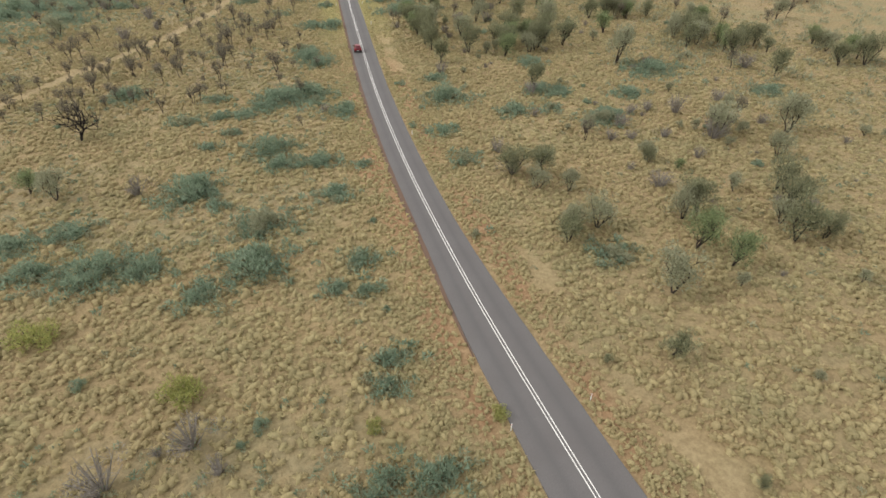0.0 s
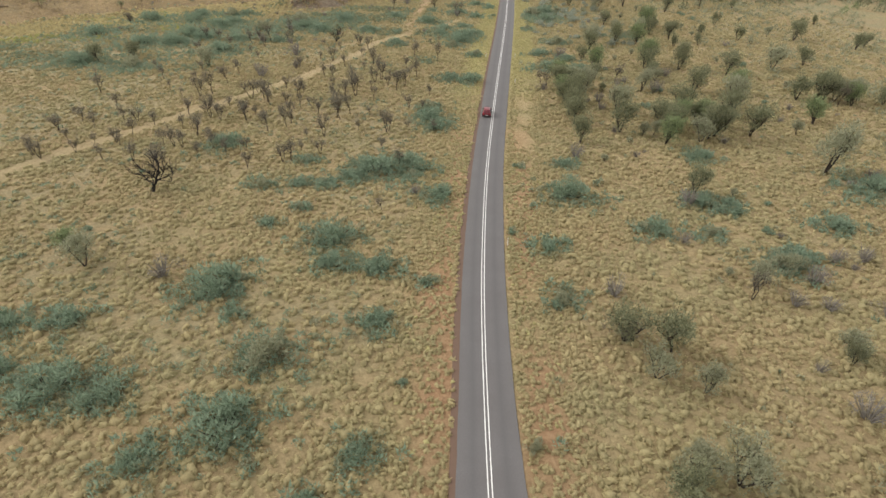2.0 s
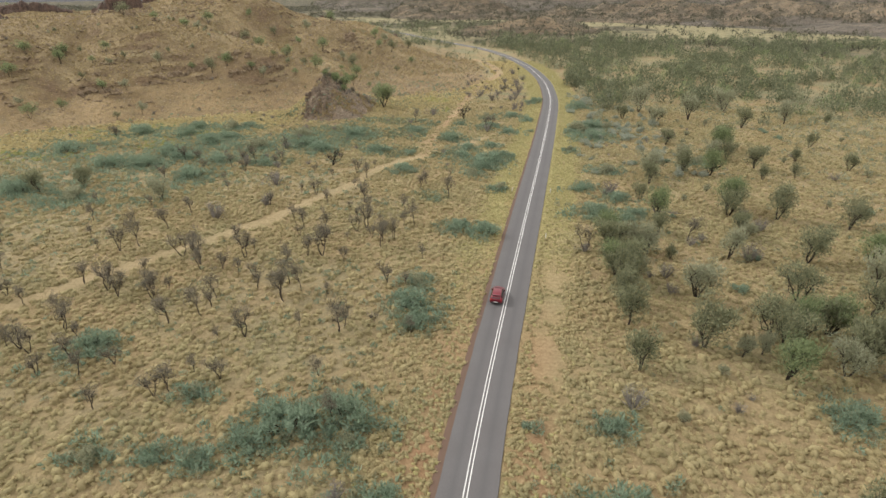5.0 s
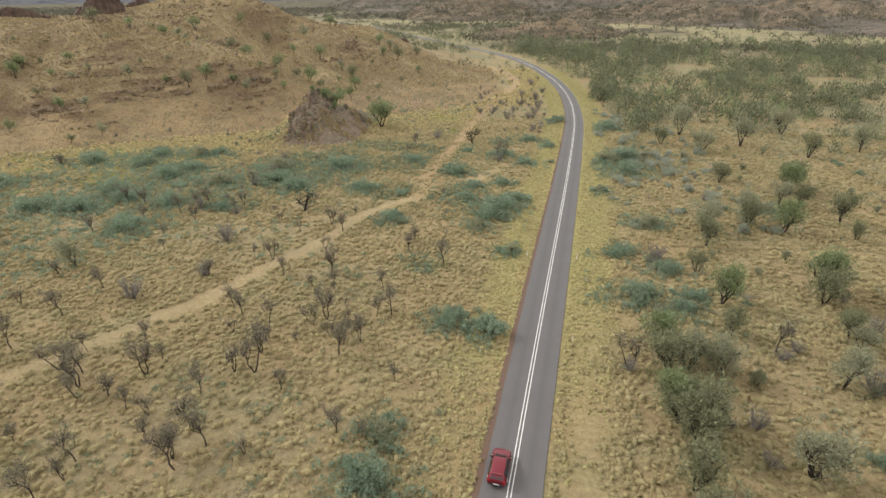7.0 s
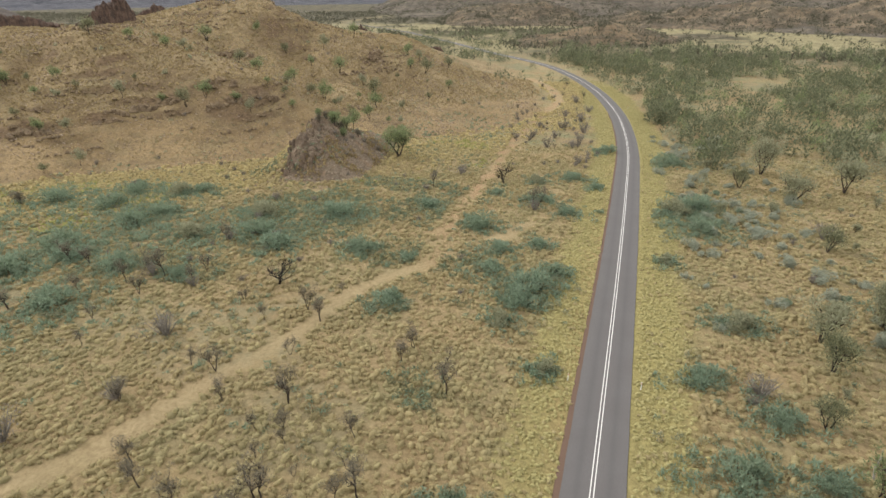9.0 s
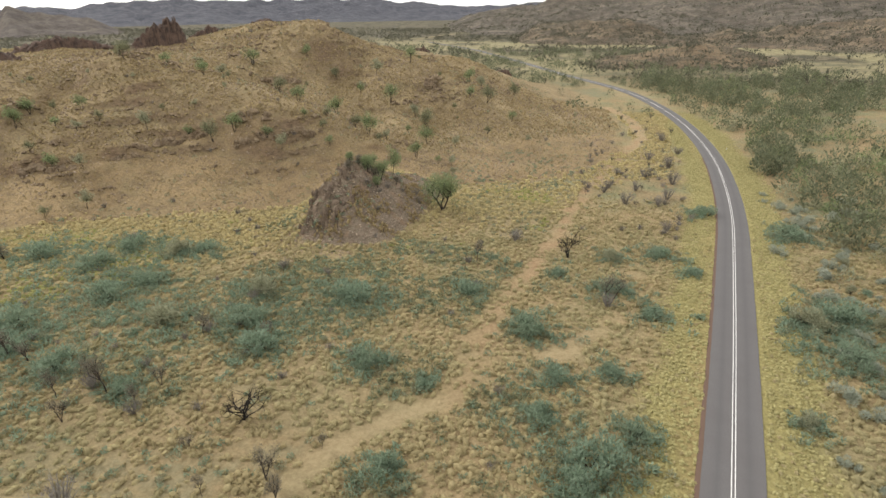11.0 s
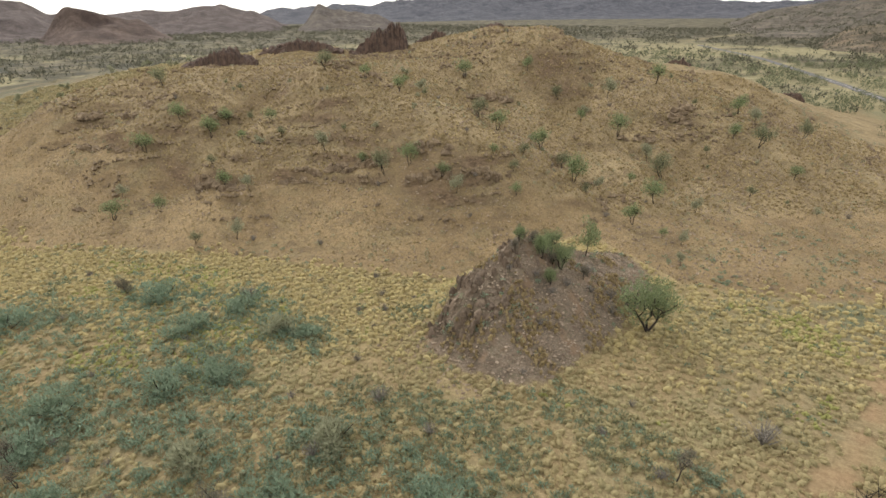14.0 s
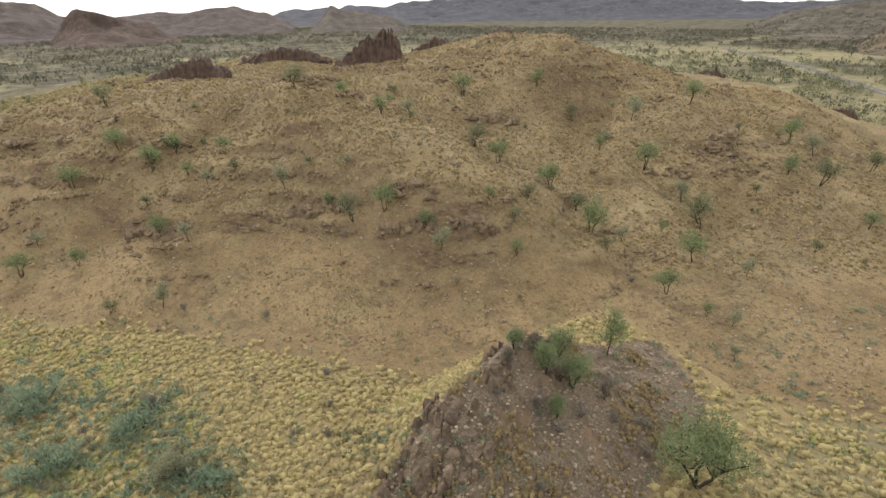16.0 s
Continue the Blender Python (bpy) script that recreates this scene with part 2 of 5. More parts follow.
def ground_material():
    m, nt, b = surface("outback_ground", 0.95, 0, 0.1)
    at = place(nt)
    fine = band(nt, grain(nt, at, 1.5, 5, 0.7), 0.34, 0.66)
    plain, mid, wide = plain_colour(nt, at, fine)
    weed = blend(nt, fine, (0.11, 0.122, 0.08), (0.185, 0.198, 0.13))
    plain = blend(nt, times(nt, painted(nt, "weed"), band(nt, grain(nt, at, 0.35, 4, 0.7), 0.38, 0.58)), plain, weed)
    plain = blend(nt, times(nt, painted(nt, "tuft"), 0.6), plain, blend(nt, fine, (0.225, 0.168, 0.09), (0.35, 0.268, 0.148)))
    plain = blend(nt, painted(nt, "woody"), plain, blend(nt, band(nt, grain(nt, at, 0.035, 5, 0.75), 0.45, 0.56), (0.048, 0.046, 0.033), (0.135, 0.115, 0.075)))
    verge = blend(nt, fine, (0.2, 0.17, 0.075), (0.33, 0.287, 0.12))
    plain = blend(nt, painted(nt, "verge"), plain, verge)
    plain = blend(nt, times(nt, painted(nt, "foot"), 0.7), plain, blend(nt, fine, (0.25, 0.194, 0.097), (0.36, 0.282, 0.146)))
    stone, streak = grain(nt, at, 0.9, 6, 0.75), grain(nt, at, 0.06, 5, 0.6)
    brown = blend(nt, band(nt, streak, 0.35, 0.65), (0.212, 0.15, 0.08), (0.29, 0.21, 0.113))
    tan = blend(nt, band(nt, streak, 0.35, 0.65), (0.222, 0.164, 0.089), (0.325, 0.252, 0.143))
    brown = blend(nt, times(nt, painted(nt, "upper"), 0.8), brown, tan)
    brown = blend(nt, times(nt, band(nt, mid, 0.52, 0.64), 0.35), brown, (0.2, 0.165, 0.09))
    brown = blend(nt, times(nt, band(nt, grain(nt, at, 0.22, 5, 0.7, (1, 1, 3)), 0.5, 0.62), 0.55), brown, (0.125, 0.09, 0.055))
    brown = blend(nt, times(nt, band(nt, grain(nt, at, 0.1, 4, 0.65), 0.53, 0.66), 0.35), brown, (0.2, 0.175, 0.098))
    brown = blend(nt, times(nt, band(nt, fine, 0.55, 0.1), 0.5), brown, (0.1, 0.078, 0.052))
    brown = blend(nt, times(nt, band(nt, stone, 0.58, 0.7), 0.5), brown, (0.34, 0.28, 0.21))
    speck = grain(nt, at, 3.2, 3, 0.8)
    brown = blend(nt, times(nt, band(nt, speck, 0.6, 0.68), 0.55), brown, (0.4, 0.33, 0.225))
    brown = blend(nt, times(nt, band(nt, speck, 0.4, 0.32), 0.6), brown, (0.1, 0.072, 0.046))
    up = nt.nodes.new("ShaderNodeSeparateXYZ")
    nt.links.new(nt.nodes.new("ShaderNodeNewGeometry").outputs["Normal"], up.inputs[0])
    strata = blend(nt, band(nt, grain(nt, at, 0.9, 6, 0.7, (1, 1, 2.5)), 0.38, 0.62), (0.075, 0.052, 0.036), (0.24, 0.165, 0.11))
    brown = blend(nt, times(nt, band(nt, up.outputs[2], 0.82, 0.62), 0.8), brown, strata)
    plain = blend(nt, painted(nt, "hilly"), plain, brown)
    bare = blend(nt, fine, (0.27, 0.205, 0.115), (0.36, 0.285, 0.165))
    plain = blend(nt, painted(nt, "bare"), plain, bare)
    plain = blend(nt, painted(nt, "red"), plain, blend(nt, fine, (0.24, 0.125, 0.07), (0.33, 0.2, 0.12)))
    pale = blend(nt, band(nt, mid, 0.4, 0.6), (0.2, 0.176, 0.098), (0.31, 0.272, 0.155))
    plain = blend(nt, painted(nt, "pale"), plain, pale)
    nt.links.new(plain, b.inputs["Base Color"])
    relief(nt, b, grain(nt, at, 0.8, 7, 0.75), 0.9, 0.6)
    return m


def let_through(nt, b, c, share):
    """Thin leaves and blades pass some light."""
    t, mixer = nt.nodes.new("ShaderNodeBsdfTranslucent"), nt.nodes.new("ShaderNodeMixShader")
    nt.links.new(c, t.inputs["Color"])
    mixer.inputs[0].default_value = share
    nt.links.new(b.outputs[0], mixer.inputs[1])
    nt.links.new(t.outputs[0], mixer.inputs[2])
    nt.links.new(mixer.outputs[0], nt.nodes["Material Output"].inputs["Surface"])


def tint_material(name, dark, light, rough=0.9, low=None, scale=6.0, through=0.0):
    """Plant matter: one tone per piece, a shift per plant and a fine grain."""
    m, nt, b = surface(name, rough, 0, 0.15)
    c = blend(nt, chance(nt), dark, light)
    c = blend(nt, times(nt, chance(nt, False), 0.35), c, low or dark)
    c = blend(nt, times(nt, band(nt, grain(nt, place(nt), scale, 3), 0.4, 0.7), 0.4), c, dark)
    nt.links.new(c, b.inputs["Base Color"])
    if through:
        let_through(nt, b, c, through)
    return m


def rock_material(name, dark, light, stain):
    m, nt, b = surface(name, 0.9, 0, 0.2)
    at = place(nt)
    a, s, f = grain(nt, at, 0.5, 6, 0.7), grain(nt, at, 1.1, 4, 0.6, (1, 1, 0.22)), grain(nt, at, 5, 4, 0.7)
    c = blend(nt, band(nt, a, 0.35, 0.65), dark, light)
    c = blend(nt, times(nt, band(nt, s, 0.45, 0.65), 0.7), c, stain)
    c = blend(nt, times(nt, band(nt, f, 0.55, 0.7), 0.4), c, (0.36, 0.3, 0.25))
    nt.links.new(c, b.inputs["Base Color"])
    relief(nt, b, a, 0.9, 0.5)
    return m


def plain_material(name, colour, rough=0.5, metal=0.0, spec=0.5, grime=0.15):
    m, nt, b = surface(name, rough, metal, spec)
    dirt = times(nt, band(nt, grain(nt, place(nt, True), 4, 5), 0.4, 0.75), grime)
    nt.links.new(blend(nt, dirt, colour, (0.2, 0.13, 0.08)), b.inputs["Base Color"])
    return m


def asphalt_material():
    m, nt, b = surface("sprayed_seal", 0.85, 0, 0.25)
    at = place(nt)
    f, w = grain(nt, at, 9, 5, 0.75), grain(nt, at, 0.25, 4)
    c = blend(nt, band(nt, f, 0.3, 0.7), (0.088, 0.082, 0.082), (0.138, 0.129, 0.127))
    c = blend(nt, times(nt, band(nt, w, 0.35, 0.7), 0.5), c, (0.094, 0.085, 0.083))
    c = blend(nt, times(nt, painted(nt, "wheel"), 0.5), c, (0.078, 0.074, 0.075))
    nt.links.new(c, b.inputs["Base Color"])
    relief(nt, b, f, 0.3, 0.01)
    return m


GROUND = ground_material()
ASPHALT = asphalt_material()
PAINT = plain_material("road_paint", (0.66, 0.65, 0.63), 0.7, 0, 0.3, 0.35)
def tussock_material():
    m, nt, b = surface("spinifex", 0.95, 0, 0.1)
    c = plain_colour(nt, place(nt), band(nt, chance(nt), -0.6, 1.6))[0]
    blades = grain(nt, place(nt), 5, 4, 0.8, (1, 1, 0.3))
    c = blend(nt, 0.55, c, blend(nt, chance(nt), (0.395, 0.338, 0.176), (0.605, 0.518, 0.28)))
    c = blend(nt, times(nt, band(nt, blades, 0.56, 0.42), 0.28), c, (0.15, 0.12, 0.066))
    relief(nt, b, blades, 0.5, 0.07)
    nt.links.new(c, b.inputs["Base Color"])
    let_through(nt, b, c, 0.4)
    return m


TUSSOCK = tussock_material()
SOIL = tint_material("red_soil", (0.1, 0.066, 0.05), (0.145, 0.092, 0.065), low=(0.09, 0.065, 0.052), scale=2.5)
GOLD = tint_material("golden_tussock", (0.38, 0.312, 0.15), (0.54, 0.445, 0.225), low=(0.44, 0.365, 0.18), scale=0.2, through=0.4)
VERGE = tint_material("verge_grass", (0.28, 0.247, 0.112), (0.44, 0.39, 0.185), low=(0.33, 0.3, 0.135), scale=0.2, through=0.25)
GREEN = tint_material("green_tussock", (0.25, 0.25, 0.085), (0.41, 0.395, 0.15), low=(0.31, 0.3, 0.115), scale=0.2, through=0.35)
HILLGRASS = tint_material("dry_hill_grass", (0.18, 0.13, 0.067), (0.4, 0.31, 0.16), low=(0.28, 0.213, 0.107), scale=0.2, through=0.25)
BLUE = tint_material("saltbush_leaf", (0.16, 0.212, 0.148), (0.305, 0.38, 0.272), low=(0.205, 0.245, 0.155), through=0.45)
PALE = tint_material("pale_saltbush_leaf", (0.25, 0.272, 0.215), (0.43, 0.455, 0.37), low=(0.3, 0.315, 0.24), through=0.45)
FARLEAF = tint_material("distant_scrub_leaf", (0.06, 0.061, 0.045), (0.17, 0.164, 0.116), low=(0.11, 0.106, 0.078), through=0.3)
SAGE = tint_material("grey_green_leaf", (0.205, 0.208, 0.135), (0.39, 0.39, 0.262), low=(0.27, 0.268, 0.17), through=0.45)
OLIVE = tint_material("mulga_leaf", (0.12, 0.127, 0.075), (0.31, 0.315, 0.185), low=(0.2, 0.196, 0.122), through=0.4)
FRESH = tint_material("fresh_leaf", (0.135, 0.17, 0.08), (0.3, 0.35, 0.18), low=(0.19, 0.21, 0.12), through=0.45)
WOOD = tint_material("woodland_leaf", (0.088, 0.098, 0.06), (0.235, 0.245, 0.148), low=(0.155, 0.16, 0.1), through=0.35)
LIME = tint_material("yellow_green_leaf", (0.22, 0.235, 0.08), (0.45, 0.44, 0.16), low=(0.27, 0.27, 0.1), through=0.45)
SCORCH = tint_material("scorched_leaf", (0.115, 0.1, 0.077), (0.265, 0.235, 0.176), low=(0.18, 0.164, 0.12), through=0.35)
TWIG = tint_material("grey_twig", (0.15, 0.131, 0.112), (0.295, 0.27, 0.238), low=(0.19, 0.168, 0.145))
BARK = tint_material("dark_bark", (0.03, 0.024, 0.02), (0.09, 0.07, 0.055))
CHAR = tint_material("charred_wood", (0.012, 0.01, 0.01), (0.04, 0.034, 0.03))
ROCK = rock_material("brown_rock", (0.095, 0.069, 0.048), (0.215, 0.16, 0.115), (0.065, 0.047, 0.036))
CRAG = rock_material("rust_rock", (0.06, 0.04, 0.031), (0.14, 0.092, 0.07), (0.034, 0.026, 0.023))
LEDGE = rock_material("ledge_rock", (0.12, 0.086, 0.054), (0.275, 0.205, 0.13), (0.085, 0.058, 0.038))
def knoll_material():
    """Dark rock on the steep faces, brown gravel on the gentler slope."""
    m, nt, b = surface("knoll_rock", 0.95, 0, 0.15)
    at = place(nt)
    a, f, s = grain(nt, at, 0.6, 6, 0.7), grain(nt, at, 3.2, 5, 0.75), grain(nt, at, 1.2, 4, 0.6, (1, 1, 0.2))
    rock = blend(nt, band(nt, s, 0.4, 0.62), (0.08, 0.058, 0.04), (0.2, 0.15, 0.108))
    gravel = blend(nt, band(nt, f, 0.36, 0.64), (0.112, 0.087, 0.063), (0.235, 0.182, 0.132))
    gravel = blend(nt, times(nt, band(nt, grain(nt, at, 7, 2), 0.62, 0.68), 0.7), gravel, (0.42, 0.36, 0.3))
    up = nt.nodes.new("ShaderNodeSeparateXYZ")
    nt.links.new(nt.nodes.new("ShaderNodeNewGeometry").outputs["True Normal"], up.inputs[0])
    c = blend(nt, band(nt, up.outputs[2], 0.6, 0.85), rock, gravel)
    c = blend(nt, times(nt, band(nt, a, 0.52, 0.66), 0.5), c, (0.13, 0.12, 0.07))
    c = blend(nt, times(nt, band(nt, grain(nt, at, 0.22, 4, 0.65), 0.53, 0.62), 0.6), c, (0.085, 0.068, 0.05))
    c = blend(nt, times(nt, band(nt, grain(nt, at, 0.16, 4, 0.65, (1, 1.3, 1)), 0.56, 0.64), 0.4), c, (0.27, 0.165, 0.095))
    c = blend(nt, painted(nt, "rocky"), blend(nt, band(nt, f, 0.3, 0.7), (0.2, 0.15, 0.08), (0.32, 0.25, 0.13)), c)
    nt.links.new(c, b.inputs["Base Color"])
    relief(nt, b, f, 0.8, 0.25)
    return m


KNOLL = knoll_material()
STONE = tint_material("loose_stone", (0.14, 0.1, 0.072), (0.42, 0.335, 0.25), low=(0.24, 0.185, 0.14), scale=0.5)


# ---- mesh helpers ----
def mesh_of(name, verts, faces, material, smooth=False):
    me = bpy.data.meshes.new(name)
    verts, faces = np.asarray(verts, np.float32), np.asarray(faces, np.int32)
    me.vertices.add(len(verts))
    me.vertices.foreach_set("co", verts.ravel())
    k = faces.shape[1]
    me.loops.add(faces.size)
    me.loops.foreach_set("vertex_index", faces.ravel())
    me.polygons.add(len(faces))
    me.polygons.foreach_set("loop_start", np.arange(0, faces.size, k, dtype=np.int32))
    me.polygons.foreach_set("use_smooth", np.full(len(faces), smooth))
    me.update(calc_edges=True)
    me.validate()
    me.materials.append(material)
    return me


def grid_faces(nu, nv):
    i = np.arange((nu - 1) * (nv - 1))
    a = i // (nv - 1) * nv + i % (nv - 1)
    return np.stack([a, a + nv, a + nv + 1, a + 1], 1)


def attribute(me, name, values):
    me.attributes.new(name, "FLOAT", "POINT").data.foreach_set("value", np.asarray(values, np.float32).ravel())


def part(name, bm, material, parent, label=""):
    me = bpy.data.meshes.new(name)
    bm.to_mesh(me)
    bm.free()
    me.materials.append(material)
    ob = new(name, me)
    ob.parent = parent
    return tagged(ob, label)


def part_mesh(name, me, parent, label=""):
    ob = new(name, me)
    ob.parent = parent
    return tagged(ob, label)


# ---- ground: one sheet to the horizon ----
def stations(marks, steps, reach):
    """Grid lines: an even step between each two marks, growing wider outside."""
    mid = np.concatenate([np.arange(lo, hi - 0.5 * st, st) for lo, hi, st in zip(marks, marks[1:], steps)] + [[marks[-1]]])
    out, d, side = [], steps[0], 0.0
    while side < reach:
        d *= 1.085
        side += d
        out.append(side)
    out = np.array(out)
    return np.concatenate([mid[0] - out[::-1], mid, mid[-1] + out])


def weeds(x, y):
    """Where the blue-green weeds and low bushes are thick."""
    west = smooth(25, -15, x) * smooth(165, 200, y) * smooth(262, 238, y + 0.1 * x)
    near = smooth(20, 5, x) * 0.6
    east = smooth(46, 58, x) * (0.12 + 0.35 * smooth(170, 240, y))
    return np.clip(smooth(0.4, 0.56, fbm(x / 17, y / 14, 3, 66)) * (0.15 + 1.1 * west + near + east) + 0.25 * west, 0, 1)


def far_pale(x, y):
    """Pale grassy flats beyond the hill and the woodland."""
    far = np.hypot(x - 20, y - 150)
    flats = smooth(400, 470, far) * smooth(0.43, 0.53, fbm(x / 120, y / 60, 3, 44)) * smooth(1000, 740, far)
    strip = smooth(570, 600, y + 0.1 * x) * smooth(720, 660, y + 0.1 * x) * smooth(80, 110, x) + smooth(480, 520, y) * smooth(760, 700, y) * smooth(20, -40, x) * smooth(-360, -300, x)
    return np.clip(np.maximum(flats * 0.8, strip * (0.35 + 0.65 * smooth(0.36, 0.5, fbm(x / 40, y / 22, 3, 45)))), 0, 0.8)


def zones(x, y):
    gap = np.abs(road_gap(x, y))
    h = hill(x, y)
    edge = 3.5 * (fbm(x / 9, y / 9, 3, 12) - 0.45)
    verge = smooth(11.5, 7.5, gap + edge * 1.2) * smooth(40, 90, y) * smooth(440, 390, y) * (0.15 + 0.85 * smooth(125, 185, y + 14 * (fbm(x / 6, y / 14, 3, 18) - 0.45)))
    foot = smooth(34, 12, np.abs(foot_line(x) - 10 - y)) * smooth(0, -25, x)
    track = path_gap(x, y, TRACK) + edge * 0.28
    track2 = path_gap(x, y, TRACK2) + edge * 0.6
    broken = smooth(0.3, 0.55, fbm(x / 3, y / 3, 3, 29))
    bare = np.maximum(smooth(1.7, 0.8, track) * 0.9 * (0.6 + 0.4 * broken), smooth(1.9, 0.5, track2) * 0.5 * (0.3 + 0.7 * broken) * smooth(350, 300, y) + smooth(2.6, 1.2, track2) * smooth(335, 350, y))
    sand = path_gap(x, y, [(29, 48), (28, 38), (27, 30), (28.5, 24), (31, 14)]) + edge * 0.6
    gravel = smooth(2.8, 0.8, np.abs(road_gap(x, y) - 6.6) + edge * 0.7) * smooth(172, 152, y) * smooth(104, 124, y)
    spur = path_gap(x, y, [(15, 221), (24, 235)]) + edge * 0.5
    bare = np.maximum(bare, np.maximum(smooth(2.3, 0.4, sand) * (0.2 + 0.6 * broken), smooth(2.6, 0.6, spur) * 0.8 * (0.3 + 0.7 * broken)))
    bare = np.maximum(bare, gravel * (0.15 + 0.45 * broken))
    red = smooth(1.7, 0.5, np.abs(road_gap(x, y) + 4.0) + edge * 0.35) * 0.7 * smooth(44, 60, y) * (1 - 0.65 * smooth(85, 115, y))
    red = np.maximum(red, smooth(2.6, 0.6, np.abs(np.abs(road_gap(x, y)) - 5.4) + edge * 1.3) * (0.3 + 0.5 * broken) * smooth(150, 100, y))
    red = np.maximum(red, smooth(1.9, 0.5, track2) * 0.5 * (0.3 + 0.7 * broken))
    red = np.maximum(red, smooth(3.5, 1.5, np.hypot(x - 14.5, (y - 76) / 1.7)) * 0.8)
    hilly = smooth(-2, 2, y - foot_line(x) + edge * 1.2) * smooth(-22, -33, road_gap(x, y) + edge * 1.5) * smooth(520, 470, y) * smooth(-420, -330, x)
    hilly = np.maximum(hilly, smooth(2, 4, h)) * smooth(-262, -225, x + 3 * edge)
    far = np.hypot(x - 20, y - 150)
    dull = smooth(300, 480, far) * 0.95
    pale = far_pale(x, y)
    pale = np.maximum(pale, smooth(14, 6, gap + edge) * smooth(400, 460, y) * 0.4)
    tuft = (1 - 0.75 * verge) * np.exp(-np.maximum(np.abs(x - 12) - 60, 0) / 130) * (1 - hilly) * smooth(300, 270, y) * smooth(-60, 0, y)
    return verge, foot, np.clip(bare, 0, 1), np.clip(red, 0, 1), hilly, pale * (1 - hilly), weeds(x, y) * (1 - hilly) * smooth(8, 14, gap), tuft, dull * (1 - hilly), smooth(-3, 6, y - ledge_line(x) + edge * 2)


gx, gy = stations((-236, -205, -8, 116), (2.0, 1.0, 2.2), 4300), stations((-14, 224, 392, 470), (2.4, 1.0, 2.2), 4300)
GX, GY = np.meshgrid(gx, gy, indexing="ij")
fx, fy = GX.ravel(), GY.ravel()
me = mesh_of("ground", np.stack([fx, fy, height(fx, fy)], 1), grid_faces(len(gx), len(gy)), GROUND, True)
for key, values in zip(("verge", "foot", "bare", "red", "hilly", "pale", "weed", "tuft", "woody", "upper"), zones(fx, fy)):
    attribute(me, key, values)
ground = tagged(new("ground", me), "dry outback plain of straw grass and brown stony hill", "ground", kind="structure")


def lie(x, y):
    """Height of the land with the knoll on it."""
    return height(x, y) + knoll(x, y)


# ---- road ----
def road_ribbon(name, offset, half, z, y0, y1, step, material, drop=0.0):
    """A strip along the road, offset metres right of the centre line; drop: how far its edges run down."""
    ys = np.arange(y0, y1, step)
    cx = road_x(ys)
    tx, ty = (road_x(ys + 1) - road_x(ys - 1)) / 2, np.ones(len(ys))
    n = np.hypot(tx, ty)
    nx, ny = ty / n, -tx / n
    half = np.full(len(ys), half) if np.isscalar(half) else half(ys)
    offset = offset(ys) if callable(offset) else offset
    jig = 0.12 * (fbm(ys / 1.7, ys * 0 + half, 3, 7) - 0.45) if drop else 0
    cols = [(-half - 0.12 + jig, z - drop)] if drop else []
    for u in (np.linspace(-1, 1, 13) if drop else (-1, 1)):
        cols.append((u * half + (jig if abs(u) == 1 else 0), z))
    if drop:
        cols.append((half + 0.12 + jig, z - drop))
    rows = [np.stack([cx + nx * (offset + o), ys + ny * (offset + o), np.full(len(ys), h)], 1) for o, h in cols]
    v = np.stack(rows, 1).reshape(-1, 3)
    me = mesh_of(name, v, grid_faces(len(ys), len(cols))[:, ::-1], material)
    if drop:
        u = np.tile(np.linspace(-1.15, 1.15, len(cols)), len(ys))
        attribute(me, "wheel", np.exp(-((np.abs(u) - 0.5) / 0.16) ** 2))
    return new(name, me)


def half_width(y):
    return np.interp(y, (-60, 15, 36, 52, 60), (3.75, 3.75, 3.4, 2.85, 2.7)) + np.interp(y, (110, 170), (0, 0.22))


road = tagged(road_ribbon("road", lambda y: np.interp(y, (40, 60, 150, 200), (0, 0.12, 0.12, 0)), half_width, 0.1, -120, 900, 1.0, ASPHALT, 0.3), "narrow grey sealed country road with worn edges", "road", kind="structure")
for side in (-0.17, 0.17):
    line = road_ribbon("centre_line", side, 0.048, 0.106, -120, 640, 1.0, PAINT)
    line.parent = road
    tagged(line, "white painted centre line")
shoulder = road_ribbon("shoulder", lambda y: -half_width(y) - 0.2, lambda y: np.interp(y, (34, 60, 180, 340), (0.05, 0.42, 0.3, 0.12)), 0.07, 34, 340, 1.0, SOIL, 0.22)
shoulder.parent = road
tagged(shoulder, "strip of bare red-brown soil along the seal")


# ---- distance: ranges and hills ----
SCRUB = []


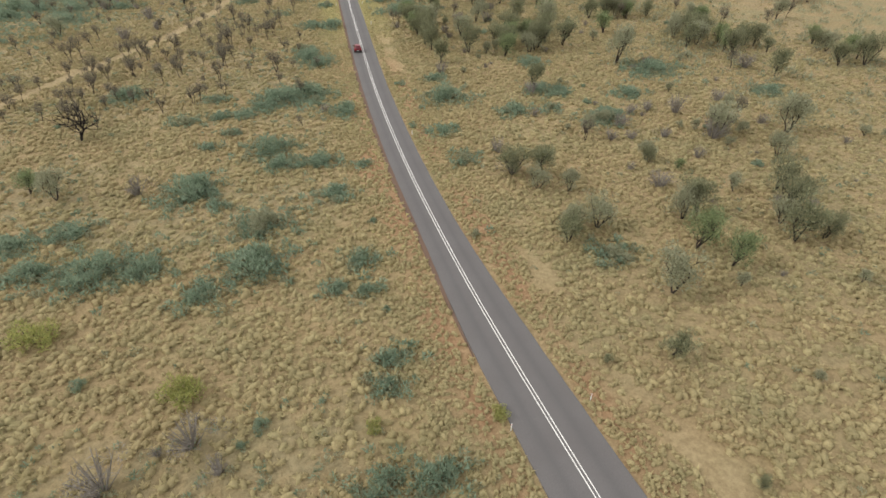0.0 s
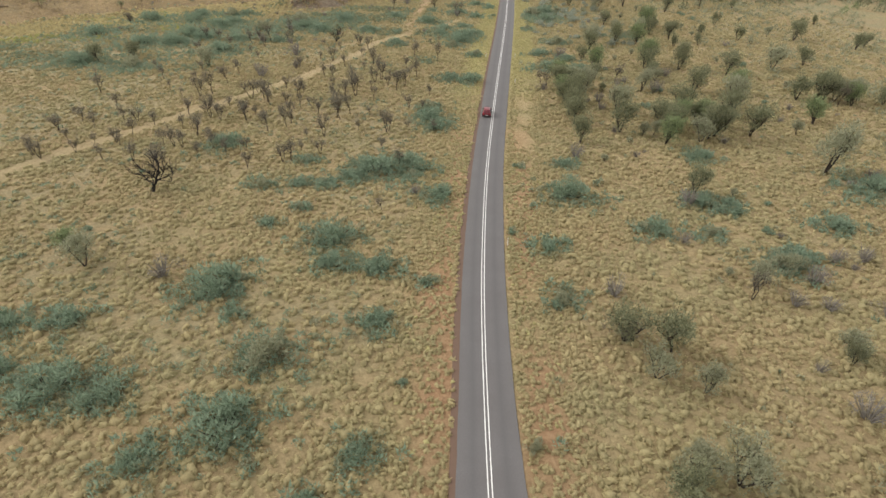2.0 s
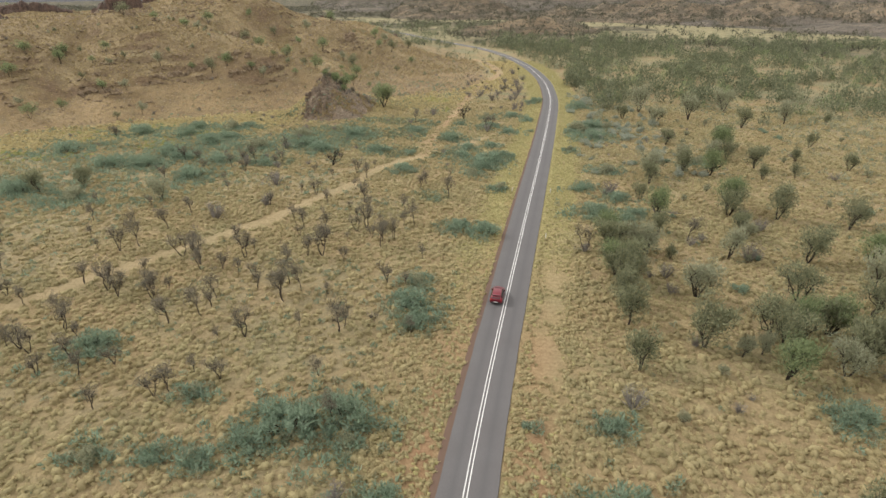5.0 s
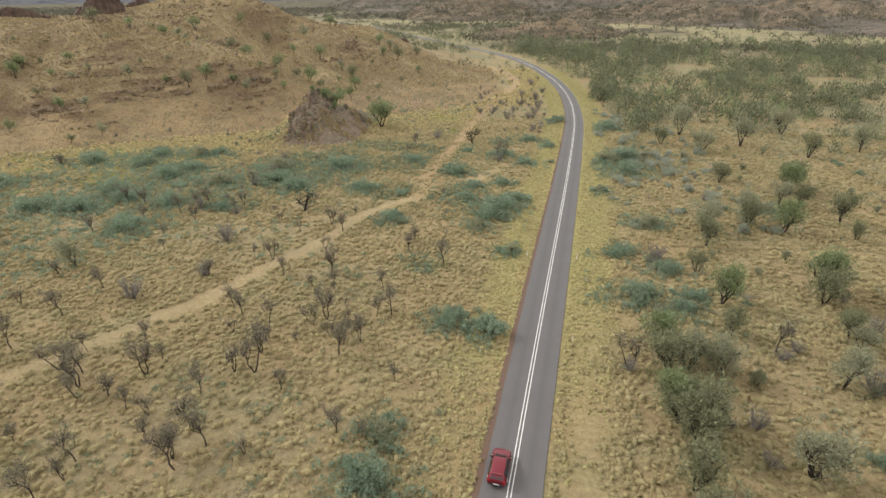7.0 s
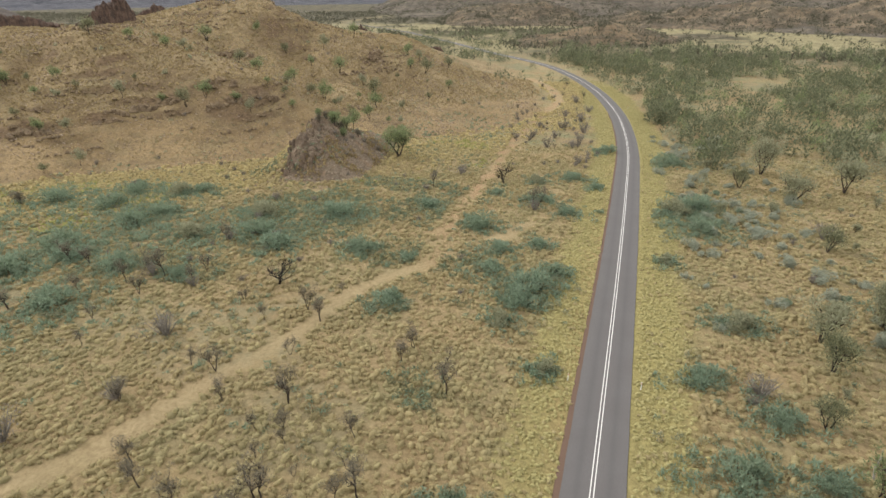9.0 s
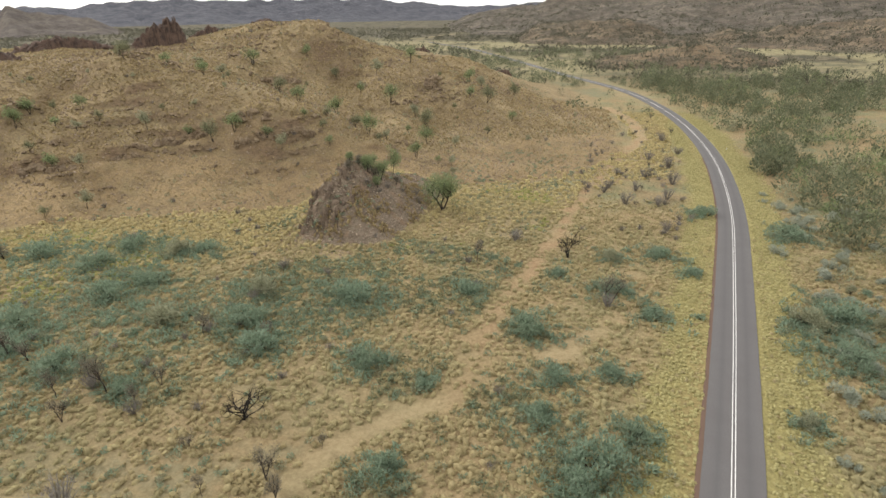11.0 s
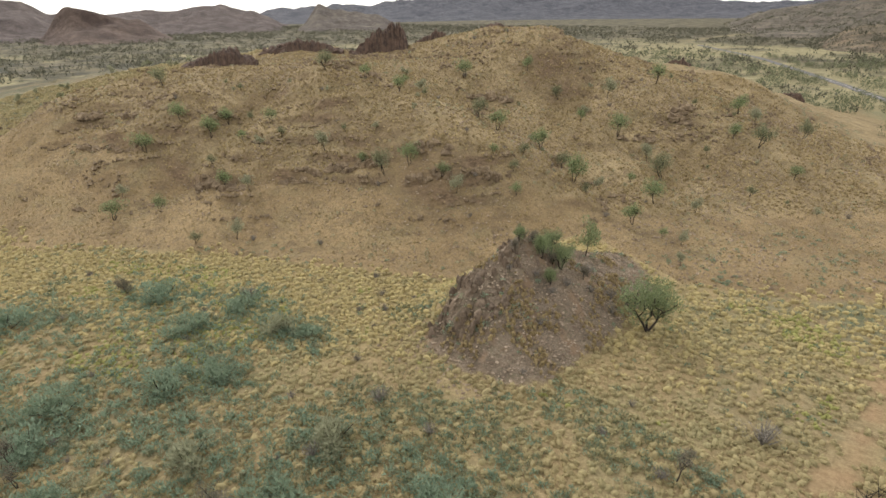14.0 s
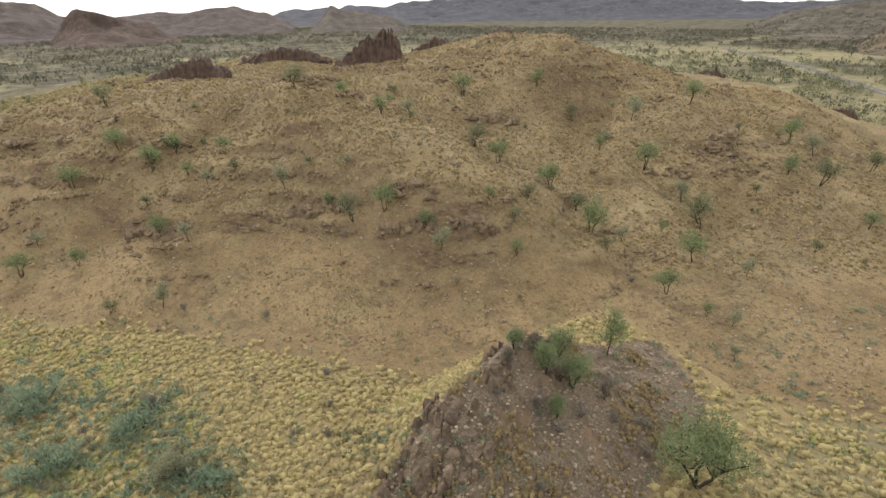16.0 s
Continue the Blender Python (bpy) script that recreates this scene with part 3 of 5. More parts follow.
def distant_range(name, crest, near, far, dark, light, label, seed, scrub=0, rough=30):
    """A range seen from the plain: crest rows of bearing (left of north), distance and angle above eye level."""
    az, ds, el = (np.array(c, float) for c in zip(*sorted(crest)))
    a = np.arange(az[0], az[-1], 0.3)
    d, e = np.interp(a, az, ds), np.interp(a, az, el)
    v = np.linspace(-1, 1, 41)
    A, V = np.meshgrid(a, v, indexing="ij")
    D = d[:, None] + np.where(V < 0, V * near, V * far)
    x, y = -np.sin(np.radians(A)) * D, 190 + np.cos(np.radians(A)) * D
    top = 46 + d * np.tan(np.radians(e))
    ends = smooth(0, 3, np.minimum(A - az[0], az[-1] - A))
    shape = np.clip(1 - np.abs(V), 0, 1) ** 1.15
    gully = np.abs(fbm(x / 150, y / 150, 4, seed) - 0.47) * 2
    z = top[:, None] * shape * (1 - 1.45 * gully * np.abs(V) ** 0.45) * ends + rough * (fbm(x / 60, y / 60, 4, seed + 5) - 0.47) * shape ** 0.5 * ends - 1.5
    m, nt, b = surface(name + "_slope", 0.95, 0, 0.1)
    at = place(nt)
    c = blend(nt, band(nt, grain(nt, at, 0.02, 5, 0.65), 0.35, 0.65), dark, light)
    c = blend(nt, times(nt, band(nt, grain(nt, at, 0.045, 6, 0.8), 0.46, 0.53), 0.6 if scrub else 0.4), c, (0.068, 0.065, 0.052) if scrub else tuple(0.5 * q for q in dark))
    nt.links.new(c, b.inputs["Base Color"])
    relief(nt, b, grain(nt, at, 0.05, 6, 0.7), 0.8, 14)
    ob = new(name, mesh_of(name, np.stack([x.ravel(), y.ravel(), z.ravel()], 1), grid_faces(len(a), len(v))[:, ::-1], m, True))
    if scrub:
        rng = np.random.default_rng(seed)
        i, j = rng.uniform(0, len(a) - 1.01, scrub), rng.uniform(4, 22, scrub)
        i0, j0 = i.astype(int), j.astype(int)
        at3 = [q[i0, j0] * (1 - i + i0) * (1 - j + j0) + q[i0 + 1, j0] * (i - i0) * (1 - j + j0) + q[i0, j0 + 1] * (1 - i + i0) * (j - j0) + q[i0 + 1, j0 + 1] * (i - i0) * (j - j0) for q in (x, y, z)]
        SCRUB.append((name, at3))
    return tagged(ob, label, "mountain range", kind="structure")


# west and north ranges: aerial haze is put into their greyed base colours
distant_range("backdrop_range_west", [(112, 1700, 1.0), (98, 1700, 1.6), (88, 1700, 1.3), (83, 1700, 1.15), (80, 1700, 0.7), (78, 1750, -0.1), (74, 1800, -0.1), (68, 1800, 0.2), (65, 1800, 0.32), (62, 1800, -0.3), (59, 1800, -0.6)], 500, 500, (0.085, 0.068, 0.064), (0.155, 0.125, 0.115), "hazy brown range far across the plain", 60)
distant_range("backdrop_range_north", [(64, 2900, -0.2), (60, 2900, 0.1), (56, 2900, 0.3), (51, 2900, 0.3), (48, 2900, 0.75), (44, 2900, 0.85), (39, 2900, 0.7), (35, 2900, 0.75), (31, 2900, 0.9), (27, 2900, 0.75), (21, 2900, 0.3), (17, 2900, 0.05), (12, 2900, 0.2), (5, 2900, 0.4)], 900, 500, (0.075, 0.077, 0.092), (0.12, 0.119, 0.135), "range on the skyline with haze painted in as grey blue", 71)
distant_range("backdrop_range_east", [(19, 1500, -0.9), (15, 1450, -0.6), (10, 1400, 0.1), (7, 1350, 0.6), (0, 1300, 1.0), (-8, 1250, 1.3), (-17, 1200, 1.4), (-28, 1150, 1.6), (-40, 1100, 1.8), (-60, 1100, 1.8), (-75, 1100, 1.0)], 560, 500, (0.11, 0.092, 0.074), (0.19, 0.158, 0.125), "long stony brown range with scattered scrub", 83, 8000)
distant_range("foothill_red", [(80, 1250, -0.6), (78, 1230, 0.1), (76.7, 1200, 0.5), (75, 1200, 0.25), (72.5, 1200, -0.5), (69, 1200, -0.9)], 190, 250, (0.08, 0.058, 0.05), (0.165, 0.122, 0.1), "pointed brown foothill on the plain", 91)
distant_range("foothill_cone", [(59, 1500, -0.8), (57.5, 1500, -0.1), (56.4, 1500, 0.42), (55, 1500, -0.1), (52, 1500, -0.5), (48, 1500, -0.8)], 200, 250, (0.1, 0.085, 0.078), (0.17, 0.145, 0.12), "small conical foothill on the plain", 97)
distant_range("foothill_north", [(12, 800, -2.6), (8, 790, -1.9), (4, 780, -1.75), (0, 770, -1.9), (-4, 760, -2.4), (-10, 760, -2.2), (-16, 760, -1.8), (-24, 740, -1.7), (-34, 720, -1.6), (-44, 700, -1.6), (-52, 700, -2.2)], 110, 160, (0.13, 0.098, 0.068), (0.24, 0.188, 0.13), "low brown foothills with scattered scrub", 103, 2200)

distant_range("foothill_near", [(4, 440, -5.8), (0, 445, -4.9), (-2, 455, -4.7), (-5, 470, -4.1), (-8, 480, -3.7), (-11, 490, -4.2), (-14, 490, -5.2), (-17, 490, -5.8)], 75, 90, (0.15, 0.11, 0.07), (0.23, 0.175, 0.115), "rounded brown stony hillock beyond the woodland", 107, 260, 7)

# ---- grasses ----
SITES = random.Random(7)
RNG = np.random.default_rng(11)


def tussocks(name, x, y, width, tall, material, label, sides=5, blades=9):
    """Grass clumps: a low rounded cushion each, long one way, with a shock of blades standing out of it."""
    n = len(x)
    z = lie(x, y)
    ang = RNG.uniform(0, 6.28, n)[:, None] + np.arange(sides) * 2 * np.pi / sides
    turn, long_ = RNG.uniform(0, 3.14, n)[:, None], RNG.uniform(1.0, 1.5, n)[:, None]
    core = 2 * sides + 1
    v = np.zeros((n, core + 3 * blades, 3))
    for k, (grow, up) in enumerate(((1.0, 0.0), (0.74, 0.72))):
        r = width[:, None] * 0.5 * grow * RNG.uniform(0.78, 1.18, (n, sides))
        px, py = np.cos(ang) * r * long_, np.sin(ang) * r / long_
        s = slice(k * sides, k * sides + sides)
        v[:, s, 0], v[:, s, 1] = x[:, None] + px * np.cos(turn) - py * np.sin(turn), y[:, None] + px * np.sin(turn) + py * np.cos(turn)
        v[:, s, 2] = z[:, None] - 0.06 + (tall[:, None] * up * RNG.uniform(0.75, 1.25, (n, sides)) + 0.06 * k)
    v[:, core - 1] = np.stack([x + RNG.normal(0, 0.08, n) * width, y + RNG.normal(0, 0.08, n) * width, z + tall], 1)
    tri = []
    for i in range(sides):
        q = (i + 1) % sides
        tri += [(i, q, sides + i), (q, sides + q, sides + i), (sides + i, sides + q, 2 * sides)]
    for k in range(blades):
        a, o = RNG.uniform(0, 6.28, n), core + 3 * k
        root, out, half = width * RNG.uniform(0.05, 0.36, n), width * RNG.uniform(0.42, 0.8, n), width * RNG.uniform(0.09, 0.17, n)
        top, foot = tall * RNG.uniform(0.6, 1.35, n), tall * RNG.uniform(0.1, 0.7, n)
        for j, sign in ((0, 1), (1, -1)):
            v[:, o + j, 0], v[:, o + j, 1], v[:, o + j, 2] = x + np.cos(a) * root - sign * np.sin(a) * half, y + np.sin(a) * root + sign * np.cos(a) * half, z + foot
        v[:, o + 2, 0], v[:, o + 2, 1], v[:, o + 2, 2] = x + np.cos(a) * out, y + np.sin(a) * out, z + top
        tri.append((o, o + 1, o + 2))
    f = (np.arange(n)[:, None, None] * v.shape[1] + np.array(tri)[None]).reshape(-1, 3)
    return tagged(new(name, mesh_of(name, v.reshape(-1, 3), f, material, True)), label, "grass", kind="stuff")


def planted(space, x0, x1, y0, y1):
    """An uneven lattice of places, so that clumps crowd without piling up."""
    px, py = np.meshgrid(np.arange(x0, x1, space), np.arange(y0, y1, space), indexing="ij")
    return px.ravel() + RNG.uniform(-0.42, 0.42, px.size) * space, py.ravel() + RNG.uniform(-0.42, 0.42, px.size) * space


def scatter(n, x0, x1, y0, y1):
    return RNG.uniform(x0, x1, n), RNG.uniform(y0, y1, n)


def keep(mask, *arrays):
    return tuple(a[mask] for a in arrays)


def off_track(x, y):
    return (path_gap(x, y, TRACK) > 2.3) & (path_gap(x, y, TRACK2) > 2.2)


def clear(x, y):
    """Away from the road and the bare strips."""
    v, ft, b, r, h, p, w, t = zones(x, y)[:8]
    return (np.abs(road_gap(x, y)) > half_width(y) + 0.5) & (RNG.random(len(x)) > 2.2 * b + 0.5 * r) & (rocky(x, y) < RNG.uniform(0.2, 0.8, len(x)))


x, y = planted(0.84, -150, 175, -24, 300)
wide = 0.84 * RNG.uniform(0.5, 1.45, len(x)) * (1 - 0.35 * smooth(11, 7, np.abs(road_gap(x, y))))
t, fray = zones(x, y)[7], 50 * (fbm(x / 25, y / 25, 3, 73) - 0.47)
ok = clear(x, y) & (RNG.random(len(x)) < t * (0.4 + 1.05 * fbm(x / 5, y / 5, 4, 21)) * (1 - 0.5 * weeds(x, y)) * smooth(-150, -108, x + fray) * smooth(175, 128, x + fray) * smooth(-24, 8, y + fray))
x, y, wide = keep(ok, x, y, wide)
tussocks("plain_tussocks", x, y, wide, wide * RNG.uniform(0.26, 0.46, len(x)), TUSSOCK, "straw coloured spinifex tussocks over the plain")
x, y = scatter(150000, -5, 75, 30, 420)
v = zones(x, y)[0]
x, y = keep(clear(x, y) & (RNG.random(len(x)) < v * 0.8) & (np.abs(road_gap(x, y)) < 14), x, y)
tussocks("verge_grass", x, y, RNG.uniform(0.28, 0.66, len(x)), RNG.uniform(0.1, 0.26, len(x)), VERGE, "yellow green grass along the road verge", 4, 4)
x, y = scatter(30000, 5, 50, 8, 160)
gap = np.abs(road_gap(x, y))
x, y = keep(clear(x, y) & (gap < 12) & (RNG.random(len(x)) < 0.75 * smooth(12, 8, gap) * smooth(170, 110, y)), x, y)
tussocks("roadside_tufts", x, y, RNG.uniform(0.35, 0.75, len(x)), RNG.uniform(0.15, 0.34, len(x)), TUSSOCK, "small dry tufts on the roadside soil", 4, 5)
x, y = planted(0.98, -190, 34, 200, 415)
h = zones(x, y)[4]
up = smooth(-2, 5, y - foot_line(x) + 9 * (fbm(x / 10, y / 10, 3, 8) - 0.45)) * (h > 0.02)
up = np.where(knoll(x, y) > 0.3, 0, up)
x, y = keep(clear(x, y) & (RNG.random(len(x)) > up ** 0.5) & (RNG.random(len(x)) < 0.95 * smooth(40, 18, foot_line(x) - y + 9 * (fbm(x / 8, y / 8, 3, 95) - 0.5)) * (0.65 + 0.35 * smooth(-15, -45, x))), x, y)
wide = RNG.uniform(0.65, 1.3, len(x))
tussocks("golden_tussocks", x, y, wide, wide * RNG.uniform(0.3, 0.48, len(x)), GOLD, "plump golden tussocks at the foot of the hill")
x, y = scatter(26000, -135, 6, 190, 300)
low = foot_line(x) - y
x, y = keep(clear(x, y) & (hill(x, y) < 1) & (low > 6) & (low < 44) & off_track(x, y) & (RNG.random(len(x)) < smooth(0.5, 0.6, fbm(x / 12, y / 9, 3, 64))), x, y)
wide = RNG.uniform(0.4, 1.0, len(x))
tussocks("green_tussocks", x, y, wide, wide * RNG.uniform(0.35, 0.55, len(x)), GREEN, "yellow-green tussocks on the damp ground below the hill", 4, 5)
x, y = planted(0.8, -320, 28, 205, 420)
h = zones(x, y)[4]
x, y = keep((h > 0.3) & (rocky(x, y) < 0.3) & (RNG.random(len(x)) < 0.17 + 0.2 * smooth(-3, 6, y - ledge_line(x)) + 0.9 * (fbm(x / 11, y / 11, 3, 55) - 0.3)), x, y)
wide = RNG.uniform(0.4, 0.95, len(x)) * (0.6 + 0.4 * smooth(-3, 6, y - ledge_line(x)))
tussocks("hill_grass", x, y, wide, wide * RNG.uniform(0.35, 0.6, len(x)), HILLGRASS, "brown dry grass on the stony hill", 4, 3)


x, y = scatter(5200, -44, -14, 243, 292)
x, y = keep((rocky(x, y) > 0.5) & (RNG.random(len(x)) < smooth(0.42, 0.56, fbm(x / 4, y / 4, 3, 58))), x, y)
wide = RNG.uniform(0.3, 0.75, len(x))
tussocks("knoll_grass", x, y, wide, wide * RNG.uniform(0.5, 0.9, len(x)), HILLGRASS, "thin dry grass on the rocky knoll", 3, 6)
x, y = scatter(16000, -340, -215, 212, 350)
wide = RNG.uniform(0.7, 1.6, len(x))
tussocks("outlying_tussocks", x, y, wide, wide * RNG.uniform(0.3, 0.5, len(x)), TUSSOCK, "straw tussocks on the low ground west of the hill", 4, 4)


# ---- plants ----
def leaf_cloud(blobs, count, size, rng, flat=1.0):
    """Slim pointed leaves spread through blobs (centre x, y, z, radius), denser toward the outside."""
    blobs = np.array(blobs)
    w = blobs[:, 3] ** 2
    which = rng.choice(len(blobs), count, p=w / w.sum())
    d = rng.normal(size=(count, 3))
    d /= np.linalg.norm(d, axis=1)[:, None]
    rad = blobs[which, 3] * rng.uniform(0.35, 1.08, count) ** 0.6
    c = blobs[which, :3] + d * rad[:, None] * np.array((1, 1, flat))
    tip = d * 0.7 + rng.normal(0, 0.5, (count, 3)) + np.array((0, 0, 0.75))
    tip /= np.linalg.norm(tip, axis=1)[:, None]
    side = np.cross(tip, rng.normal(size=(count, 3)))
    side /= np.linalg.norm(side, axis=1)[:, None]
    L = size * rng.uniform(0.6, 1.4, count)[:, None]
    v = np.stack([c - side * L * 0.28, c + side * L * 0.28, c + tip * L * 1.5], 1).reshape(-1, 3)
    v[:, 2] = np.maximum(v[:, 2], 0.02)
    return v, np.arange(count * 3).reshape(-1, 3)


def tubes(lines, sides=5):
    """Tapered limbs, each a row of (x, y, z, radius)."""
    vs, fs, base = [], [], 0
    for line in lines:
        line = np.array(line, float)
        for k, (px, py, pz, r) in enumerate(line):
            t = line[min(k + 1, len(line) - 1), :3] - line[max(k - 1, 0), :3]
            t /= np.linalg.norm(t) + 1e-9
            u = np.cross(t, (0.31, 0.83, 0.17))
            u /= np.linalg.norm(u) + 1e-9
            w = np.cross(t, u)
            for q in range(sides):
                a = 2 * math.pi * q / sides
                vs.append(np.array((px, py, pz)) + r * (math.cos(a) * u + math.sin(a) * w))
        for k in range(len(line) - 1):
            for q in range(sides):
                a, b = base + k * sides + q, base + k * sides + (q + 1) % sides
                fs.append((a, b, b + sides, a + sides))
        base += len(line) * sides
    return np.array(vs), np.array(fs)


def limbs(rng, tall, spread, count, forks, r, first=0.25, crook=0.12, stems=1):
    """A crooked trunk with limbs and forks; returns the lines and the tips."""
    lines, tips = [], []
    for st in range(stems):
        a = rng.uniform(0, 6.28)
        lean = rng.uniform(0.05, 0.18) * tall * (1 if stems == 1 else 2.2)
        pts, h = [], tall * rng.uniform(0.6, 0.75)
        for k in range(5):
            u = k / 4
            pts.append((math.cos(a) * lean * u + rng.normal(0, crook * 0.4 * (k > 0)), math.sin(a) * lean * u + rng.normal(0, crook * 0.4 * (k > 0)), h * u - 0.1 * (k == 0), r * (1 - 0.6 * u)))
        lines.append(pts)
        tips.append(pts[-1][:3])
        for i in range(count):
            u = rng.uniform(first, 1)
            k = min(int(u * 4), 3)
            p = np.array(pts[k][:3]) * (1 - (u * 4 - k)) + np.array(pts[k + 1][:3]) * (u * 4 - k)
            b = rng.uniform(0, 6.28)
            reach = spread * rng.uniform(0.5, 1) * (1.1 - 0.5 * u)
            end = p + np.array((math.cos(b) * reach, math.sin(b) * reach, rng.uniform(0.25, 0.8) * (tall - p[2])))
            mid = (p + end) / 2 + rng.normal(0, crook, 3) + np.array((0, 0, -0.05))
            lines.append([(*p, r * 0.5), (*mid, r * 0.35), (*end, r * 0.16)])
            tips.append(tuple(end))
            for g in range(forks):
                q = mid + (end - mid) * rng.uniform(0, 0.7)
                e2 = q + rng.normal(0, 0.28, 3) * spread + np.array((0, 0, 0.16 * tall))
                lines.append([(*q, r * 0.26), (*((q + e2) / 2 + rng.normal(0, crook * 0.5, 3)), r * 0.18), (*e2, r * 0.08)])
                tips.append(tuple(e2))
    return lines, tips


def plant(name, lines, wood, crown, leaf, label, category, group, sides=4, wood_name="trunk", crown_name="crown"):
    root = tagged(new(name), label, category, group)
    v, f = tubes(lines, sides)
    part_mesh(wood_name, mesh_of(name + "_wood", v, f, wood, True), root)
    if crown:
        part_mesh(crown_name, mesh_of(name + "_crown", *crown, leaf), root)
    return root


def saltbush(seed, leaf, label):
    rng = np.random.default_rng(seed)
    blobs = []
    for i in range(rng.integers(11, 16)):
        a, d = rng.uniform(0, 6.28), rng.uniform(0, 1.25) ** 0.9
        r = rng.uniform(0.28, 0.5)
        blobs.append((math.cos(a) * d, math.sin(a) * d, r * rng.uniform(0.7, 1.6) + 0.1, r))
    lines = [[(0.2 * b[0], 0.2 * b[1], -0.08, 0.035), (0.7 * b[0], 0.7 * b[1], 0.5 * b[2], 0.025), (b[0], b[1], b[2], 0.01)] for b in blobs[:9]]
    return plant("saltbush", lines, BARK, leaf_cloud(blobs, 1150, 0.13, rng, 0.95), leaf, label, "shrub", "shrubs of the plain", 3, "stem", "foliage")


def mulga(seed, leaf, label, leaves=2700, size=0.115):
    rng = np.random.default_rng(seed)
    lines, tips = limbs(rng, 2.9, 1.0, 5, 2, 0.08, 0.25, 0.15, int(rng.integers(2, 4)))
    blobs = [(*t, rng.uniform(0.3, 0.5)) for t in tips if t[2] > 0.6]
    for i in range(22):
        a, q = rng.uniform(0, 6.28), rng.uniform(0.25, 1.0)
        up = rng.uniform(0.12, 1.0)
        ring = 1.12 * math.sqrt(max(0.08, 1 - (up - 0.4) ** 2 / 0.5)) * q
        blobs.append((math.cos(a) * ring * rng.uniform(0.8, 1.2), math.sin(a) * ring, 0.42 + up * 2.3, rng.uniform(0.28, 0.46)))
    return plant("mulga_tree", lines, BARK, leaf_cloud(blobs, leaves, size, rng), leaf, label, "tree", "bushy trees of the plain", 3)


def scorched(seed):
    rng = np.random.default_rng(seed)
    lines, tips = limbs(rng, 2.9, 0.85, 7, 3, 0.06, 0.5, 0.16, int(rng.integers(1, 3)))
    blobs = [(*t, rng.uniform(0.14, 0.32)) for t in tips if t[2] > 1.5]
    return plant("scorched_tree", lines, BARK, leaf_cloud(blobs, 1150, 0.075, rng), SCORCH, "small fire-scorched tree with sparse dark brown crown", "tree", "scorched trees of the plain")


def hill_tree(seed, leaf):
    rng = np.random.default_rng(seed)
    lines, tips = limbs(rng, 2.0, 0.85, 6, 2, 0.05, 0.42, 0.14, int(rng.integers(1, 3)))
    blobs = [(*t, rng.uniform(0.25, 0.42)) for t in tips if t[2] > 0.85] + [(rng.normal(0, 0.4), rng.normal(0, 0.4), rng.uniform(1.1, 1.75), 0.35) for i in range(5)]
    return plant("hill_tree", lines, BARK, leaf_cloud(blobs, 1500, 0.09, rng), leaf, "small green tree with crooked trunk on the stony slope", "tree", "trees of the hill")


def charred(seed):
    rng = np.random.default_rng(seed)
    lines, tips = limbs(rng, 2.6, 1.9, 8, 4, 0.085, 0.15, 0.25, 2)
    return plant("charred_tree", lines, CHAR, None, None, "leafless blackened tree with crooked limbs", "tree", "charred trees")


def bare_bush(seed):
    rng = np.random.default_rng(seed)
    lines = []
    for i in range(34):
        a, d, h = rng.uniform(0, 6.28), rng.uniform(0.15, 1.0), rng.uniform(0.6, 1.5)
        e = np.array((math.cos(a) * d, math.sin(a) * d, h))
        lines.append([(e[0] * 0.15, e[1] * 0.15, -0.05, 0.03), (e[0] * 0.6, e[1] * 0.6, h * 0.5, 0.022), (*e, 0.008)])
        for j in range(2):
            s = e * rng.uniform(0.45, 0.9)
            lines.append([(*s, 0.016), (*(s + rng.normal(0, 0.2, 3) + np.array((0, 0, 0.15))), 0.006)])
    blobs = [(rng.normal(0, 0.45), rng.normal(0, 0.45), rng.uniform(0.5, 1.2), 0.35) for i in range(6)]
    thing = plant("bare_bush", lines, TWIG, leaf_cloud(blobs, 360, 0.06, rng), TWIG, "leafless grey twiggy bush", "shrub", "bare bushes", 3, "stem", "crown")
    return thing


def set_out(kinds, places, scale, most=2.6):
    """Copies of the kinds at the places, turned and sized; the first builds stand at the first places."""
    for i, (px, py, size) in enumerate(places):
        k = kinds[i % len(kinds)]
        s = min(max(size * scale, 0.45), most) * SITES.uniform(0.92, 1.08)
        m = pose(px, py, float(lie(np.array([px]), np.array([py]))[0]) - 0.03, 0, 0, SITES.uniform(0, 360)) @ Matrix.Diagonal((s, s, s * SITES.uniform(0.85, 1.1), 1))
        if i < len(kinds):
            k.matrix_basis = m
        else:
            c = copy_thing(k, Matrix())
            c.matrix_basis = m


# plants: x, y and spread, from south to north
SALTBUSH_A = [(8.1, 22.6, 4.1), (3.6, 23.1, 4.0), (6.6, 32.8, 2.8), (7.8, 36.1, 3.2), (38.9, 44.1, 5.3), (7.6, 46.9, 2.7), (4.5, 48.4, 2.4), (-10.4, 51.7, 4.2), (8.2, 52.8, 3.6), (23.6, 53.5, 2.3), (-4.6, 55.1, 8.0), (-17.2, 59.3, 5.5), (-23.0, 60.0, 7.2), (-30.0, 62.3, 5.1), (-2.5, 64.7, 6.5), (-33.3, 69.1, 4.6), (-26.8, 69.7, 4.5), (7.6, 69.9, 3.9), (-8.6, 71.0, 2.6), (29.8, 74.1, 3.8), (-12.1, 76.1, 7.4), (13.4, 77.2, 2.3), (7.5, 80.0, 4.8), (1.4, 81.0, 4.3), (60.1, 81.3, 5.7), (63.5, 83.3, 4.5), (103.6, 83.7, 5.6), (30.2, 85.3, 3.7)]
